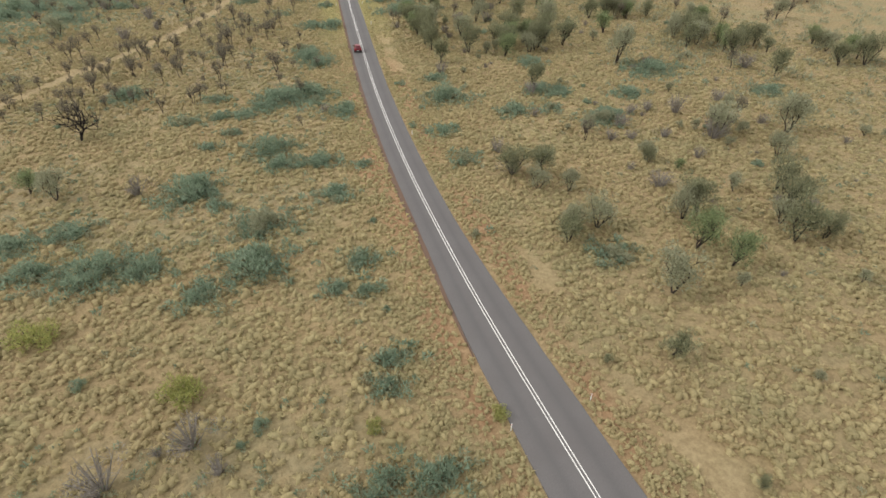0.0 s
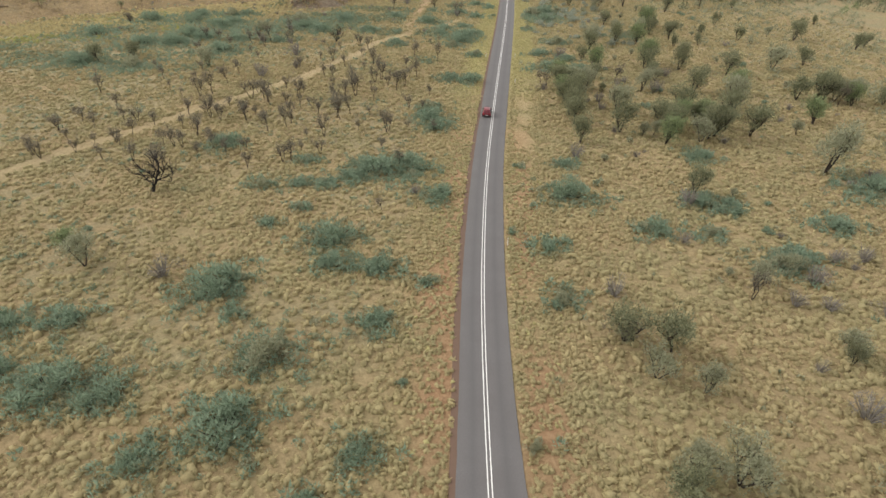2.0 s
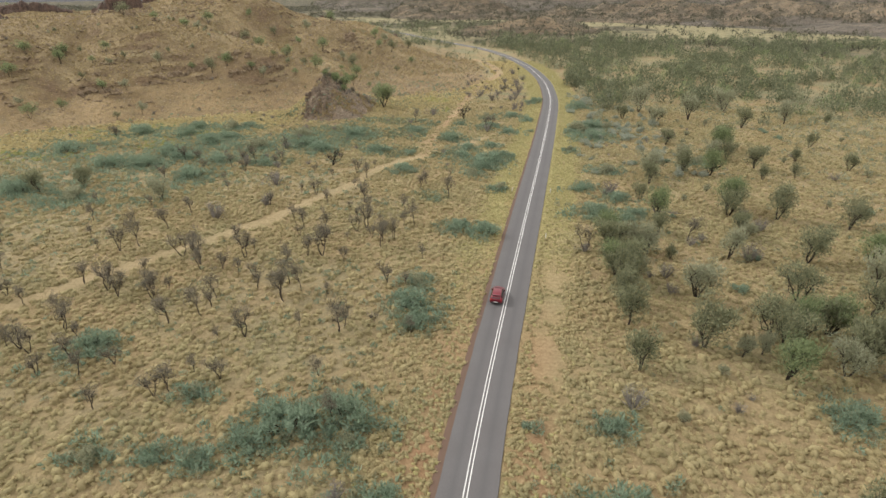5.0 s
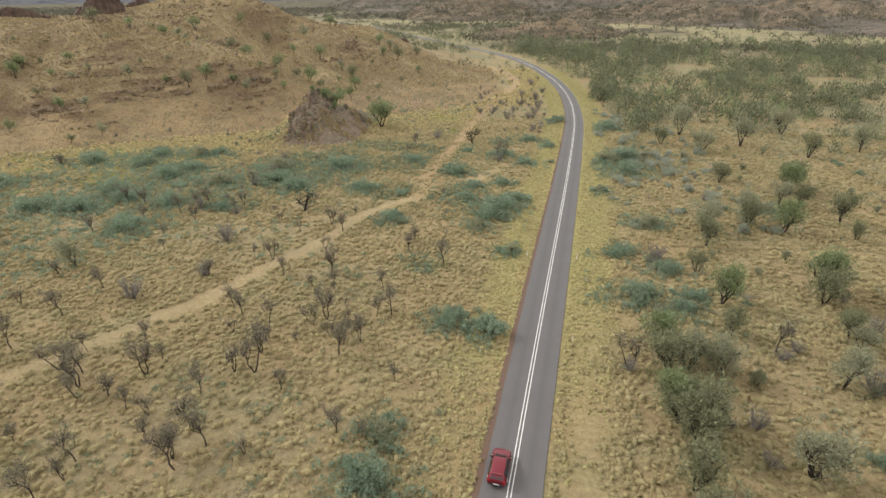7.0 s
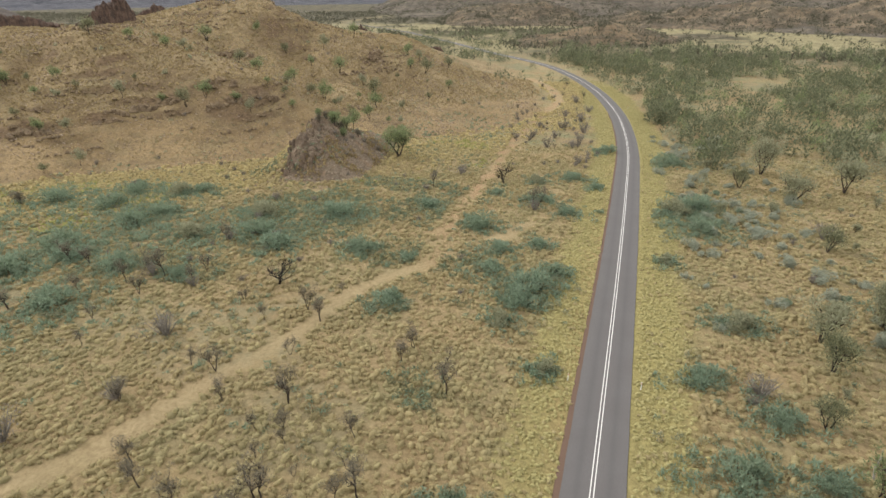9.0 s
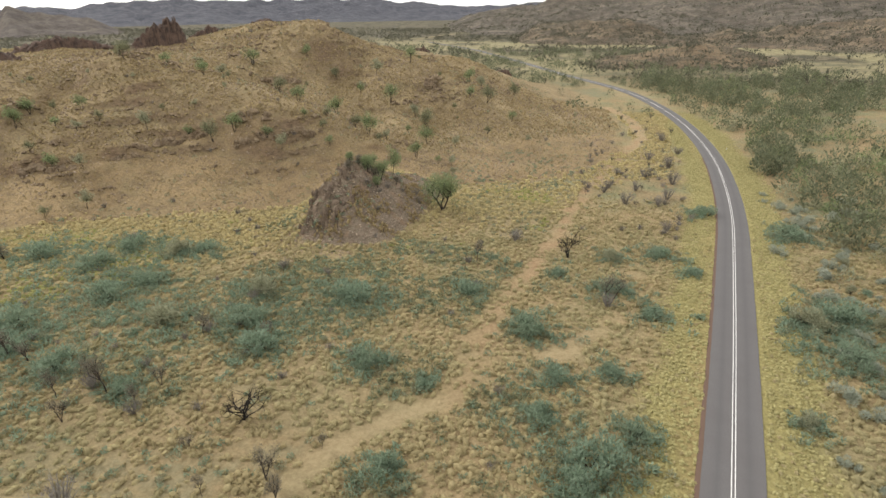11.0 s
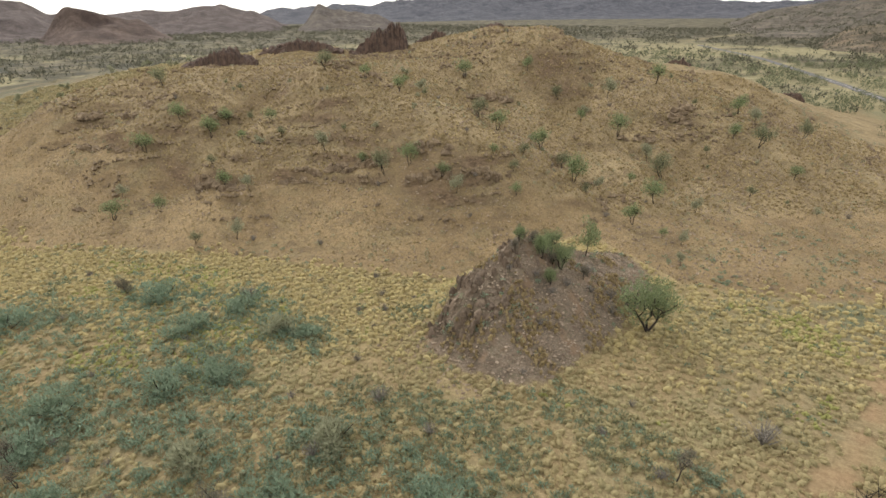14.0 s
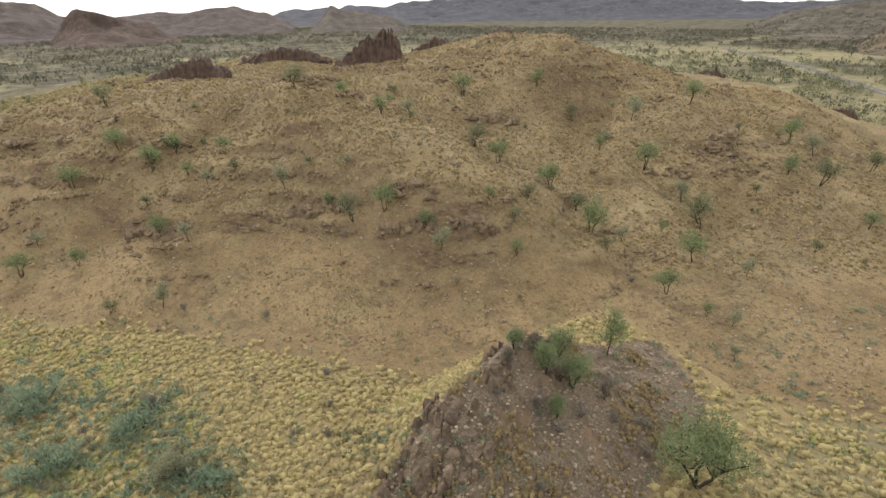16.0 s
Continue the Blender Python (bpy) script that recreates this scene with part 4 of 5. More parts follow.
SALTBUSH_B = [(0.2, 87.4, 7.1), (54.0, 89.0, 3.3), (25.5, 89.1, 2.1), (46.3, 89.6, 4.6), (-9.6, 90.9, 2.7), (73.5, 91.5, 5.0), (-5.8, 95.3, 2.7), (60.4, 97.1, 4.2), (56.2, 97.5, 5.1), (15.0, 99.3, 5.2), (36.0, 100.2, 7.2), (-13.6, 102.4, 3.5), (87.6, 102.6, 11.3), (-3.5, 102.9, 2.9), (-7.6, 103.1, 3.7), (1.0, 105.7, 4.4), (10.7, 106.3, 3.6), (4.1, 108.3, 8.5), (9.3, 109.9, 7.4), (28.5, 110.6, 1.9), (36.9, 111.2, 3.8), (-8.1, 112.0, 3.3), (62.2, 114.9, 5.3), (-25.1, 118.5, 6.0), (14.6, 128.4, 5.4), (13.1, 132.9, 5.9), (13.1, 138.7, 5.0), (23.1, 158.5, 5.9)]
SALTBUSH_C = [(17.1, 160.0, 4.8), (17.8, 162.4, 2.8), (49.9, 167.2, 4.2), (-65.4, 168.0, 12.6), (43.9, 170.3, 7.7), (52.3, 171.0, 3.7), (-79.9, 171.2, 13.5), (50.3, 179.5, 4.9), (25.1, 183.0, 4.3), (43.8, 184.9, 4.9), (-47.3, 184.9, 11.0), (-72.7, 191.0, 18.1), (-65.2, 192.1, 10.2), (18.8, 192.5, 4.3), (1.3, 194.9, 5.5), (-46.8, 197.0, 7.0), (-34.7, 197.0, 4.6), (21.0, 198.2, 5.5), (51.4, 198.2, 5.8), (-58.1, 198.9, 7.8), (-92.4, 201.5, 16.1), (21.5, 202.4, 8.1), (-63.4, 203.2, 14.9), (75.7, 207.4, 5.7), (15.3, 207.9, 6.1), (25.7, 208.4, 5.0), (1.2, 209.6, 3.8), (-24.8, 209.8, 6.8)]
SALTBUSH_D = [(-43.2, 211.1, 14.7), (-8.5, 211.7, 6.1), (-58.1, 213.6, 15.4), (-30.7, 215.5, 14.7), (16.2, 215.9, 5.2), (44.2, 216.4, 4.0), (22.7, 219.4, 4.0), (-55.2, 220.6, 6.2), (-70.5, 222.1, 19.7), (-84.7, 222.7, 15.3), (-34.2, 224.3, 9.2), (10.7, 226.5, 7.2), (-18.1, 226.9, 10.1), (-70.1, 231.6, 10.0), (52.8, 232.2, 11.7), (-59.4, 232.5, 6.8), (-55.1, 234.6, 5.8), (-0.9, 235.1, 5.2), (28.2, 236.2, 5.1), (34.8, 237.5, 2.1), (50.1, 239.7, 8.0), (21.4, 242.9, 6.1), (54.2, 244.1, 9.7), (12.0, 245.8, 3.6), (34.4, 253.3, 3.9), (20.4, 255.6, 4.9), (28.9, 259.4, 6.0), (53.1, 276.6, 8.5)]
SALTBUSH_E = [(39.5, 285.4, 6.4)]
MULGA_A = [(33.0, 13.5, 1.4), (35.3, 27.7, 3.2), (28.4, 29.0, 1.2), (41.7, 35.9, 7.3), (52.2, 37.9, 4.0), (69.3, 40.2, 11.4), (50.2, 42.3, 5.7), (34.8, 48.5, 4.6), (55.7, 49.0, 5.4), (72.7, 51.0, 7.2), (36.8, 51.0, 3.7), (62.2, 61.0, 2.0), (58.5, 64.1, 2.5), (40.1, 65.8, 4.6), (35.4, 67.4, 4.6), (-30.3, 80.2, 4.0), (-34.2, 83.1, 3.6), (112.8, 91.2, 7.1), (137.0, 92.4, 12.5), (56.2, 101.0, 4.3), (112.3, 104.1, 6.7), (137.9, 105.3, 10.8), (123.0, 110.5, 10.3), (113.5, 116.7, 15.2), (41.9, 121.1, 4.3), (115.4, 126.0, 11.1), (51.0, 126.2, 6.0), (66.4, 129.2, 14.3)]
MULGA_B = [(60.6, 129.8, 7.0), (153.6, 131.2, 8.4), (93.3, 132.4, 5.9), (42.7, 135.8, 5.4), (76.3, 135.9, 8.1), (124.4, 136.9, 9.6), (43.1, 140.9, 9.6), (112.0, 145.2, 9.5), (178.4, 145.3, 9.5), (43.8, 146.2, 5.7), (98.1, 147.9, 5.5), (106.3, 149.4, 9.5), (84.6, 151.5, 6.5), (53.6, 151.6, 2.5), (44.1, 152.0, 5.7), (75.8, 152.3, 6.3), (50.2, 152.9, 4.2), (44.2, 157.4, 4.7), (54.2, 161.9, 4.4), (69.1, 163.2, 3.7), (90.4, 167.4, 6.6), (-46.0, 169.1, 4.4), (55.5, 169.7, 5.2), (78.8, 170.4, 7.2), (-75.9, 171.5, 5.0), (70.2, 171.8, 6.6), (104.5, 171.9, 7.9)]
MULGA_C = [(71.4, 175.9, 5.8), (-68.7, 176.2, 5.0), (115.5, 176.5, 5.0), (54.7, 179.3, 3.3), (60.3, 196.3, 8.1), (74.8, 197.2, 7.5), (69.4, 199.6, 5.0), (87.7, 203.7, 6.2), (129.2, 206.2, 6.0), (83.5, 214.8, 10.9), (86.3, 222.8, 8.8), (102.3, 249.8, 7.3), (118.6, 257.2, 7.9), (58.4, 121.1, 6.0), (67.8, 124.0, 6.2), (76.7, 125.3, 5.6), (68.1, 139.3, 6.0), (80.2, 142.2, 5.8), (68.2, 131.0, 5.2), (42.6, 130.6, 5.4), (59.0, 189.4, 5.2), (72.5, 226.0, 4.4)]
YELLOW_BUSH = [(15.1, 26.6, 2.2), (4.1, 29.0, 2.1), (-11.5, 38.7, 4.9), (-26.8, 49.8, 5.9)]
SCORCHED_A = [(85.6, 73.8, 3.0), (53.0, 74.6, 2.5), (6.3, 94.9, 1.6), (106.8, 98.6, 4.6), (-32.4, 117.2, 2.0), (-35.9, 117.9, 2.0), (-7.4, 123.3, 3.8), (-18.7, 124.8, 4.2), (143.8, 125.1, 6.9), (4.6, 125.3, 5.5), (-15.5, 127.4, 4.0), (131.6, 130.0, 7.7), (156.9, 130.6, 6.3), (-15.5, 131.8, 2.5), (-25.4, 132.2, 4.4), (-5.6, 132.3, 2.9), (-32.6, 132.5, 4.5), (-4.1, 135.4, 2.5), (-6.6, 137.4, 3.8), (-12.6, 138.7, 1.7), (-15.3, 139.0, 1.7), (-23.1, 141.7, 3.8), (105.3, 143.5, 5.5), (-24.7, 144.2, 3.5), (-27.5, 144.3, 3.2), (-0.1, 144.4, 1.9), (-16.8, 144.7, 3.4), (127.2, 145.4, 7.0)]
SCORCHED_B = [(-62.3, 146.1, 3.5), (-4.4, 147.0, 3.2), (-37.3, 147.5, 3.1), (-5.3, 150.7, 2.9), (4.7, 151.3, 2.8), (-1.4, 153.1, 1.4), (39.9, 153.4, 2.9), (4.4, 153.7, 2.4), (6.5, 154.4, 2.3), (-36.5, 155.1, 3.9), (-6.6, 156.6, 2.3), (-1.0, 157.5, 1.9), (-11.4, 158.4, 2.5), (0.5, 159.0, 3.0), (58.7, 159.0, 2.8), (9.2, 161.2, 3.0), (2.3, 162.5, 0.9), (-36.0, 163.0, 2.7), (-2.5, 163.9, 1.2), (-0.5, 166.1, 1.4), (-4.6, 167.4, 1.4), (-10.4, 170.6, 1.9), (55.8, 171.0, 4.1), (-2.9, 171.9, 3.4), (-17.7, 175.6, 1.7), (14.3, 176.8, 3.0), (-6.8, 180.2, 1.6), (-13.9, 186.9, 1.4)]
SCORCHED_C = [(-6.2, 188.3, 2.2), (-36.6, 195.7, 4.4), (-34.1, 210.0, 2.4), (21.3, 238.6, 3.3), (-3.1, 246.0, 5.2), (22.0, 288.3, 4.5), (29.0, 288.7, 4.6), (31.1, 294.4, 4.8), (16.2, 295.7, 3.4), (23.7, 299.4, 4.2), (17.0, 300.0, 4.2), (33.0, 308.0, 5.2), (25.7, 312.5, 3.8), (18.4, 313.4, 3.1), (32.3, 324.9, 5.0), (26.7, 332.5, 4.3), (35.4, 342.3, 4.6), (31.0, 359.5, 5.0)]
CHARRED = [(-30.2, 99.9, 9.4), (-17.1, 197.2, 6.2), (12.8, 253.6, 5.8)]
BARE_BUSH_A = [(-8.9, 28.8, 2.7), (-17.8, 30.2, 6.3), (-13.8, 32.1, 1.7), (-11.1, 32.3, 5.1), (55.6, 57.0, 4.4), (68.1, 63.2, 2.7), (35.7, 67.7, 4.3), (75.7, 68.7, 6.9), (88.8, 70.8, 3.6), (67.3, 71.4, 3.2), (61.3, 72.7, 3.1), (83.8, 73.1, 3.5), (57.6, 73.6, 3.0), (36.4, 75.2, 3.9), (62.4, 77.9, 4.3), (-19.5, 78.3, 4.3), (76.8, 80.4, 5.3), (67.6, 82.4, 3.4), (71.9, 82.7, 3.5), (89.1, 82.8, 3.8), (109.9, 97.9, 6.1), (54.1, 97.9, 4.4), (11.1, 100.2, 2.7), (39.8, 114.4, 3.8), (50.5, 139.7, 2.7), (51.0, 144.8, 3.5), (66.4, 152.0, 5.0), (39.9, 152.8, 2.7)]
BARE_BUSH_B = [(58.7, 157.1, 2.5), (61.0, 159.0, 2.3), (-29.9, 160.7, 5.3), (73.4, 165.0, 3.8), (-22.8, 168.6, 4.1), (-25.5, 181.1, 5.2), (49.4, 183.5, 4.1), (-30.1, 194.0, 2.9), (-38.9, 195.8, 4.0), (-17.3, 205.2, 1.7), (-34.2, 211.2, 2.9), (-26.0, 214.2, 2.4), (-33.7, 221.4, 2.6), (-1.6, 226.8, 1.9), (74.1, 232.0, 7.7), (-35.7, 232.9, 2.9), (-26.8, 233.2, 2.3), (-73.0, 233.9, 3.1), (21.1, 237.4, 3.7), (-4.6, 245.6, 2.3), (1.6, 258.6, 5.1), (30.6, 273.3, 3.5)]
HILL_TREE_A = [(-124.4, 227.6, 5.9), (-131.0, 232.0, 3.4), (-120.0, 236.2, 3.8), (-101.5, 236.3, 2.8), (-139.7, 241.8, 5.8), (-96.9, 243.3, 3.8), (-113.5, 249.4, 4.3), (-121.4, 250.5, 2.6), (-140.7, 252.2, 5.1), (-106.9, 252.5, 4.1), (-131.8, 255.7, 4.9), (-162.4, 256.9, 7.6), (-122.9, 259.9, 2.6), (-117.4, 261.5, 3.2), (-133.8, 261.8, 4.3), (-115.0, 266.6, 2.5), (-122.3, 268.2, 3.3), (-104.5, 272.1, 4.8), (-94.1, 275.4, 2.8), (-86.1, 275.6, 4.8), (-81.9, 279.8, 4.7), (-68.8, 281.6, 4.4), (-73.4, 281.9, 3.5), (-125.4, 288.2, 6.4), (-58.0, 289.1, 2.9), (-93.9, 292.7, 1.8), (-68.0, 292.9, 2.1), (-62.4, 293.4, 2.5)]
HILL_TREE_B = [(-117.9, 296.2, 3.5), (-24.2, 296.6, 2.3), (-106.2, 298.6, 4.0), (-65.0, 300.6, 3.2), (-31.4, 304.0, 2.0), (-27.6, 304.3, 3.0), (-38.3, 304.4, 4.6), (-50.3, 305.2, 2.7), (-111.4, 305.3, 2.8), (-105.1, 306.1, 4.1), (-55.6, 307.6, 5.5), (-86.4, 308.5, 5.0), (-80.2, 309.1, 4.9), (-52.4, 313.6, 3.4), (-69.4, 313.8, 4.8), (-63.8, 314.9, 4.8), (-39.7, 316.8, 5.7), (-31.5, 320.4, 3.4), (-48.1, 321.2, 2.4), (-43.9, 329.4, 5.6), (-113.8, 332.9, 7.3), (-50.0, 333.1, 4.5), (-72.5, 336.6, 3.5), (-25.5, 336.8, 2.6), (-61.3, 337.7, 5.5), (-75.0, 342.5, 3.7), (-100.1, 348.0, 4.1), (-88.7, 349.0, 4.0)]
HILL_TREE_C = [(-20.6, 352.4, 3.6), (-73.8, 352.8, 6.2), (-37.3, 355.6, 4.4), (-31.7, 358.7, 6.7), (-64.3, 363.9, 8.1), (-37.2, 372.4, 6.5), (-43.7, 376.7, 8.4), (-27.2, 383.2, 5.2)]
GREY_BUSH = [(52.8, 48.4, 4.9), (40.3, 50.2, 4.5), (80.9, 59.1, 4.3), (41.5, 60.2, 3.3), (37.2, 61.9, 3.7), (58.7, 65.0, 3.3), (90.1, 66.3, 7.1), (77.1, 69.2, 6.6), (82.0, 109.1, 12.9), (54.1, 138.8, 6.1), (46.5, 143.5, 3.4), (63.2, 152.5, 4.9), (46.3, 153.5, 5.3), (50.2, 153.9, 3.8), (69.2, 160.7, 3.6), (70.1, 201.8, 5.6), (75.8, 252.2, 7.0), (88.6, 259.6, 7.5), (74.5, 271.0, 9.6), (105.2, 274.6, 8.3)]



def clumps(places, own=6.2):
    """Wide stands become several trees standing close together."""
    r, out = random.Random(17), []
    for px, py, size in places:
        if size < 9.3:
            out.append((px, py, min(size, 5.8)))
            continue
        for k in range(int(round((size / own) ** 2 * 1.1))):
            a, d = r.uniform(0, 6.28), size * 0.5 * math.sqrt(r.random())
            out.append((px + math.cos(a) * d, py + math.sin(a) * d, r.uniform(3.8, own)))
    return out


blue_label = "low blue-green saltbush in the straw grass"
set_out([saltbush(s, BLUE, blue_label) for s in (1, 2, 3, 4)] + [saltbush(5, SAGE, "low grey-green shrub in the straw grass")], SALTBUSH_A + SALTBUSH_B + SALTBUSH_C + SALTBUSH_D + SALTBUSH_E, 1 / 3.1)
set_out([mulga(s, OLIVE, "bushy olive-green tree on the plain") for s in (11, 12, 13)] + [mulga(14, SAGE, "bushy grey-green tree on the plain")] + [mulga(15, FRESH, "bushy fresh green tree on the plain")], clumps(MULGA_A + MULGA_B + MULGA_C), 1 / 2.7)
set_out([mulga(s, SAGE, "grey-green bushy shrub on the plain") for s in (16, 17, 18)], GREY_BUSH, 1 / 2.8)
set_out([scorched(s) for s in (21, 22, 23, 24, 25)], SCORCHED_A + SCORCHED_B + [p for p in SCORCHED_C if p[1] < 280], 1 / 1.75, 1.7)
set_out([bare_bush(s) for s in (31, 32, 33)], BARE_BUSH_A + BARE_BUSH_B + [p for p in SCORCHED_C if p[1] >= 280], 1 / 2.1)
set_out([hill_tree(s, c) for s, c in ((41, FRESH), (42, SAGE), (43, FRESH), (44, OLIVE))], HILL_TREE_A + HILL_TREE_B + HILL_TREE_C, 1 / 2.1)
set_out([charred(s) for s in (51, 52, 53)], CHARRED, 1 / 3.4)
set_out([saltbush(s, LIME, "rounded yellow-green bush in the grass") for s in (61, 62)], YELLOW_BUSH, 1 / 2.9)

set_out([mulga(s, FRESH, "bushy green shrub growing on the rocky knoll", 5200, 0.085) for s in (71, 72)], [(-18.6, 271.5, 9.4), (-34.5, 265.5, 3.6), (-32.5, 268, 4.0), (-38.0, 264, 2.6), (-36, 270, 3.2), (-31, 263, 2.6)], 1 / 2.8, 3.6)
set_out([hill_tree(74, FRESH)], [(-34.5, 279, 5.2)], 1 / 2.1)
set_out([mulga(75, SCORCH, "dense dark upright bush at the foot of the hill")], [(-90.3, 219.5, 2.6)], 1 / 2.7)
set_out([mulga(s, SCORCH, "low dark brown-green scrub on the crest of the knoll") for s in (77, 78)], [(-37.5, 262, 1.9), (-33.5, 267, 2.2), (-30, 271, 2.0), (-37, 266.5, 2.1)], 1 / 2.9)
set_out([bare_bush(76)], [(-39, 266, 2.6), (-37.5, 272, 2.2), (-30, 262, 1.6), (-34, 270, 2.6), (-31, 274, 2.4), (-28, 270, 2.0), (-30, 266, 2.2), (-26, 273, 2.6), (-33, 262, 1.8), (-36, 259, 1.6), (-24, 270, 2.2), (-35.5, 267.5, 2.8), (-38, 262.5, 2.0)], 1 / 2.1)


def strew(count, x0, x1, y0, y1, size, seed, apart=2.2):
    """Places strewn at random over a stretch of the plain, clear of the road."""
    r, out = random.Random(seed), []
    while len(out) < count:
        px, py = r.uniform(x0, x1), r.uniform(y0, y1)
        if abs(float(road_gap(px, py))) > 7 and float(hill(px, py)) < 2 and all((px - a) ** 2 + (py - b) ** 2 > apart ** 2 for a, b, c in out):
            out.append((px, py, r.uniform(*size)))
    return out


set_out([scorched(s) for s in (81, 82)], strew(60, -62, 14, 108, 200, (1.4, 2.6), 4) + strew(36, -60, -4, 104, 150, (1.8, 3.0), 19) + strew(18, 8, 36, 285, 400, (1.0, 1.9), 5), 1 / 1.9)
set_out([bare_bush(s) for s in (85, 86)], strew(44, -105, 12, 196, 258, (0.9, 2.0), 6) + strew(44, 42, 105, 30, 250, (1.0, 2.6), 8) + strew(34, 8, 36, 268, 380, (1.2, 2.6), 9), 1 / 2.1)
set_out([mulga(s, OLIVE, "bushy olive-green tree on the plain") for s in (87, 88)], strew(12, 62, 170, 165, 262, (2.6, 4.6), 16, 6), 1 / 2.7)
set_out([mulga(s, SAGE, "grey-green bushy shrub on the plain") for s in (91, 92, 93)], strew(34, 44, 110, 20, 150, (1.2, 3.0), 10) + strew(30, 56, 125, 150, 275, (1.0, 2.8), 12), 1 / 2.9)
set_out([saltbush(s, BLUE, blue_label) for s in (95, 96)], strew(24, 50, 120, 40, 285, (1.2, 3.4), 13) + strew(16, -40, 12, 15, 120, (1.0, 2.4), 14), 1 / 2.9)

set_out([saltbush(s, PALE, "pale grey-blue saltbush beside the road verge") for s in (97, 98)], strew(70, 46, 74, 196, 305, (1.8, 4.6), 15), 1 / 2.9)

slope = random.Random(31)
sites = [(slope.uniform(-150, 2), slope.uniform(255, 385), slope.uniform(1.0, 2.4)) for i in range(120)]
west = [(slope.uniform(-330, -212), slope.uniform(236, 350), slope.uniform(1.6, 4.0)) for i in range(46)]
set_out([hill_tree(s, c) for s, c in ((111, OLIVE), (112, SAGE))], west, 1 / 2.1)
sites = [s for s in sites if s[1] > float(foot_line(s[0])) + 14 and float(road_gap(s[0], s[1])) < -20][:56]
set_out([hill_tree(s, c) for s, c in ((101, OLIVE), (102, SAGE))], sites[:32], 1 / 2.1)
set_out([bare_bush(s) for s in (105, 106)], sites[32:], 1 / 2.1)


def small_plants(name, x, y, size, material, label, leaves, leaf, tall=0.7, z=None):
    """Many small clumps of leaves, too many to count."""
    rng = np.random.default_rng(len(x))
    z = lie(x, y) if z is None else z
    n = len(x)
    d = rng.normal(size=(n, leaves, 3))
    d /= np.linalg.norm(d, axis=2)[..., None]
    c = d * rng.uniform(0.3, 1, (n, leaves, 1)) ** 0.6 * size[:, None, None] * 0.5
    c[..., 2] = np.abs(c[..., 2]) * 2 * tall
    c += np.stack([x, y, z], 1)[:, None]
    tip = d * 0.6 + rng.normal(0, 0.45, d.shape) + np.array((0, 0, 0.8))
    tip /= np.linalg.norm(tip, axis=2)[..., None]
    side = np.cross(tip, rng.normal(size=d.shape))
    side /= np.linalg.norm(side, axis=2)[..., None]
    L = (leaf * size)[:, None, None] * rng.uniform(0.6, 1.4, (n, leaves, 1))
    v = np.stack([c - side * L * 0.35, c + side * L * 0.35, c + tip * L * 1.5], 2).reshape(-1, 3)
    return tagged(new(name, mesh_of(name, v, np.arange(len(v)).reshape(-1, 3), material)), label, "shrub", kind="stuff")


# patches of weeds and scrub round the larger bushes
seats = np.array(SALTBUSH_A + SALTBUSH_B + SALTBUSH_C + SALTBUSH_D + SALTBUSH_E)
many = np.clip(seats[:, 2] ** 1.6 * 5.5, 5, 260).astype(int)
sx, sy, sw = (np.repeat(seats[:, i], many) for i in range(3))
x, y = sx + RNG.normal(0, 0.42, len(sx)) * sw, sy + RNG.normal(0, 0.34, len(sx)) * sw
x, y = keep((np.abs(road_gap(x, y)) > 5.5) & (hill(x, y) < 1) & off_track(x, y), x, y)
half = RNG.random(len(x)) < 0.7
small_plants("low_saltbush", x[half], y[half], RNG.uniform(0.6, 1.5, half.sum()), BLUE, "scattered low blue-green shrubs", 28, 0.21)
small_plants("low_scrub", x[~half], y[~half], RNG.uniform(0.6, 1.3, (~half).sum()), SAGE, "scattered low grey-green scrub", 44, 0.18)
x, y = scatter(27000, -130, 135, 10, 340)
g = np.abs(road_gap(x, y))
ok = (g > 6) & (hill(x, y) < 1) & off_track(x, y) & (RNG.random(len(x)) < (0.04 + 0.75 * weeds(x, y)) * np.where(g < 12, 0.2, 1))
x, y = keep(ok, x, y)
half = RNG.random(len(x)) < 0.35 + 0.35 * (x < 20)
small_plants("weed_clump", x[half], y[half], RNG.uniform(0.5, 1.2, half.sum()), BLUE, "small blue-green weeds among the grass", 30, 0.19, 0.45)
small_plants("scrub_clump", x[~half], y[~half], RNG.uniform(0.5, 1.3, (~half).sum()), SAGE, "small grey-green scrub among the grass", 30, 0.19, 0.45)
x, y = scatter(16000, -125, 14, 165, 252)
ok = (hill(x, y) < 1) & (np.abs(road_gap(x, y)) > 9) & off_track(x, y) & (y < foot_line(x) - 12) & (RNG.random(len(x)) < smooth(0.44, 0.56, fbm(x / 16, y / 11, 3, 66)))
x, y = keep(ok, x, y)
half = RNG.random(len(x)) < 0.55
small_plants("weed_thicket", x[half], y[half], RNG.uniform(0.6, 1.4, half.sum()), BLUE, "thick patches of blue-green weeds on the plain", 24, 0.2, 0.5)
small_plants("weed_thicket", x[~half], y[~half], RNG.uniform(0.6, 1.4, (~half).sum()), OLIVE, "thick patches of olive-green weeds on the plain", 24, 0.2, 0.5)
x, y = scatter(4200, 95, 320, 60, 330)
x, y = keep(RNG.random(len(x)) < 0.25 + 0.75 * smooth(0.36, 0.55, fbm(x / 20, y / 20, 3, 13)), x, y)
small_plants("outlying_scrub", x, y, RNG.uniform(0.9, 3.0, len(x)), SAGE, "grey-green scrub over the plain toward the range", 26, 0.17, 0.6)
x, y = scatter(7000, -330, 24, 222, 440)
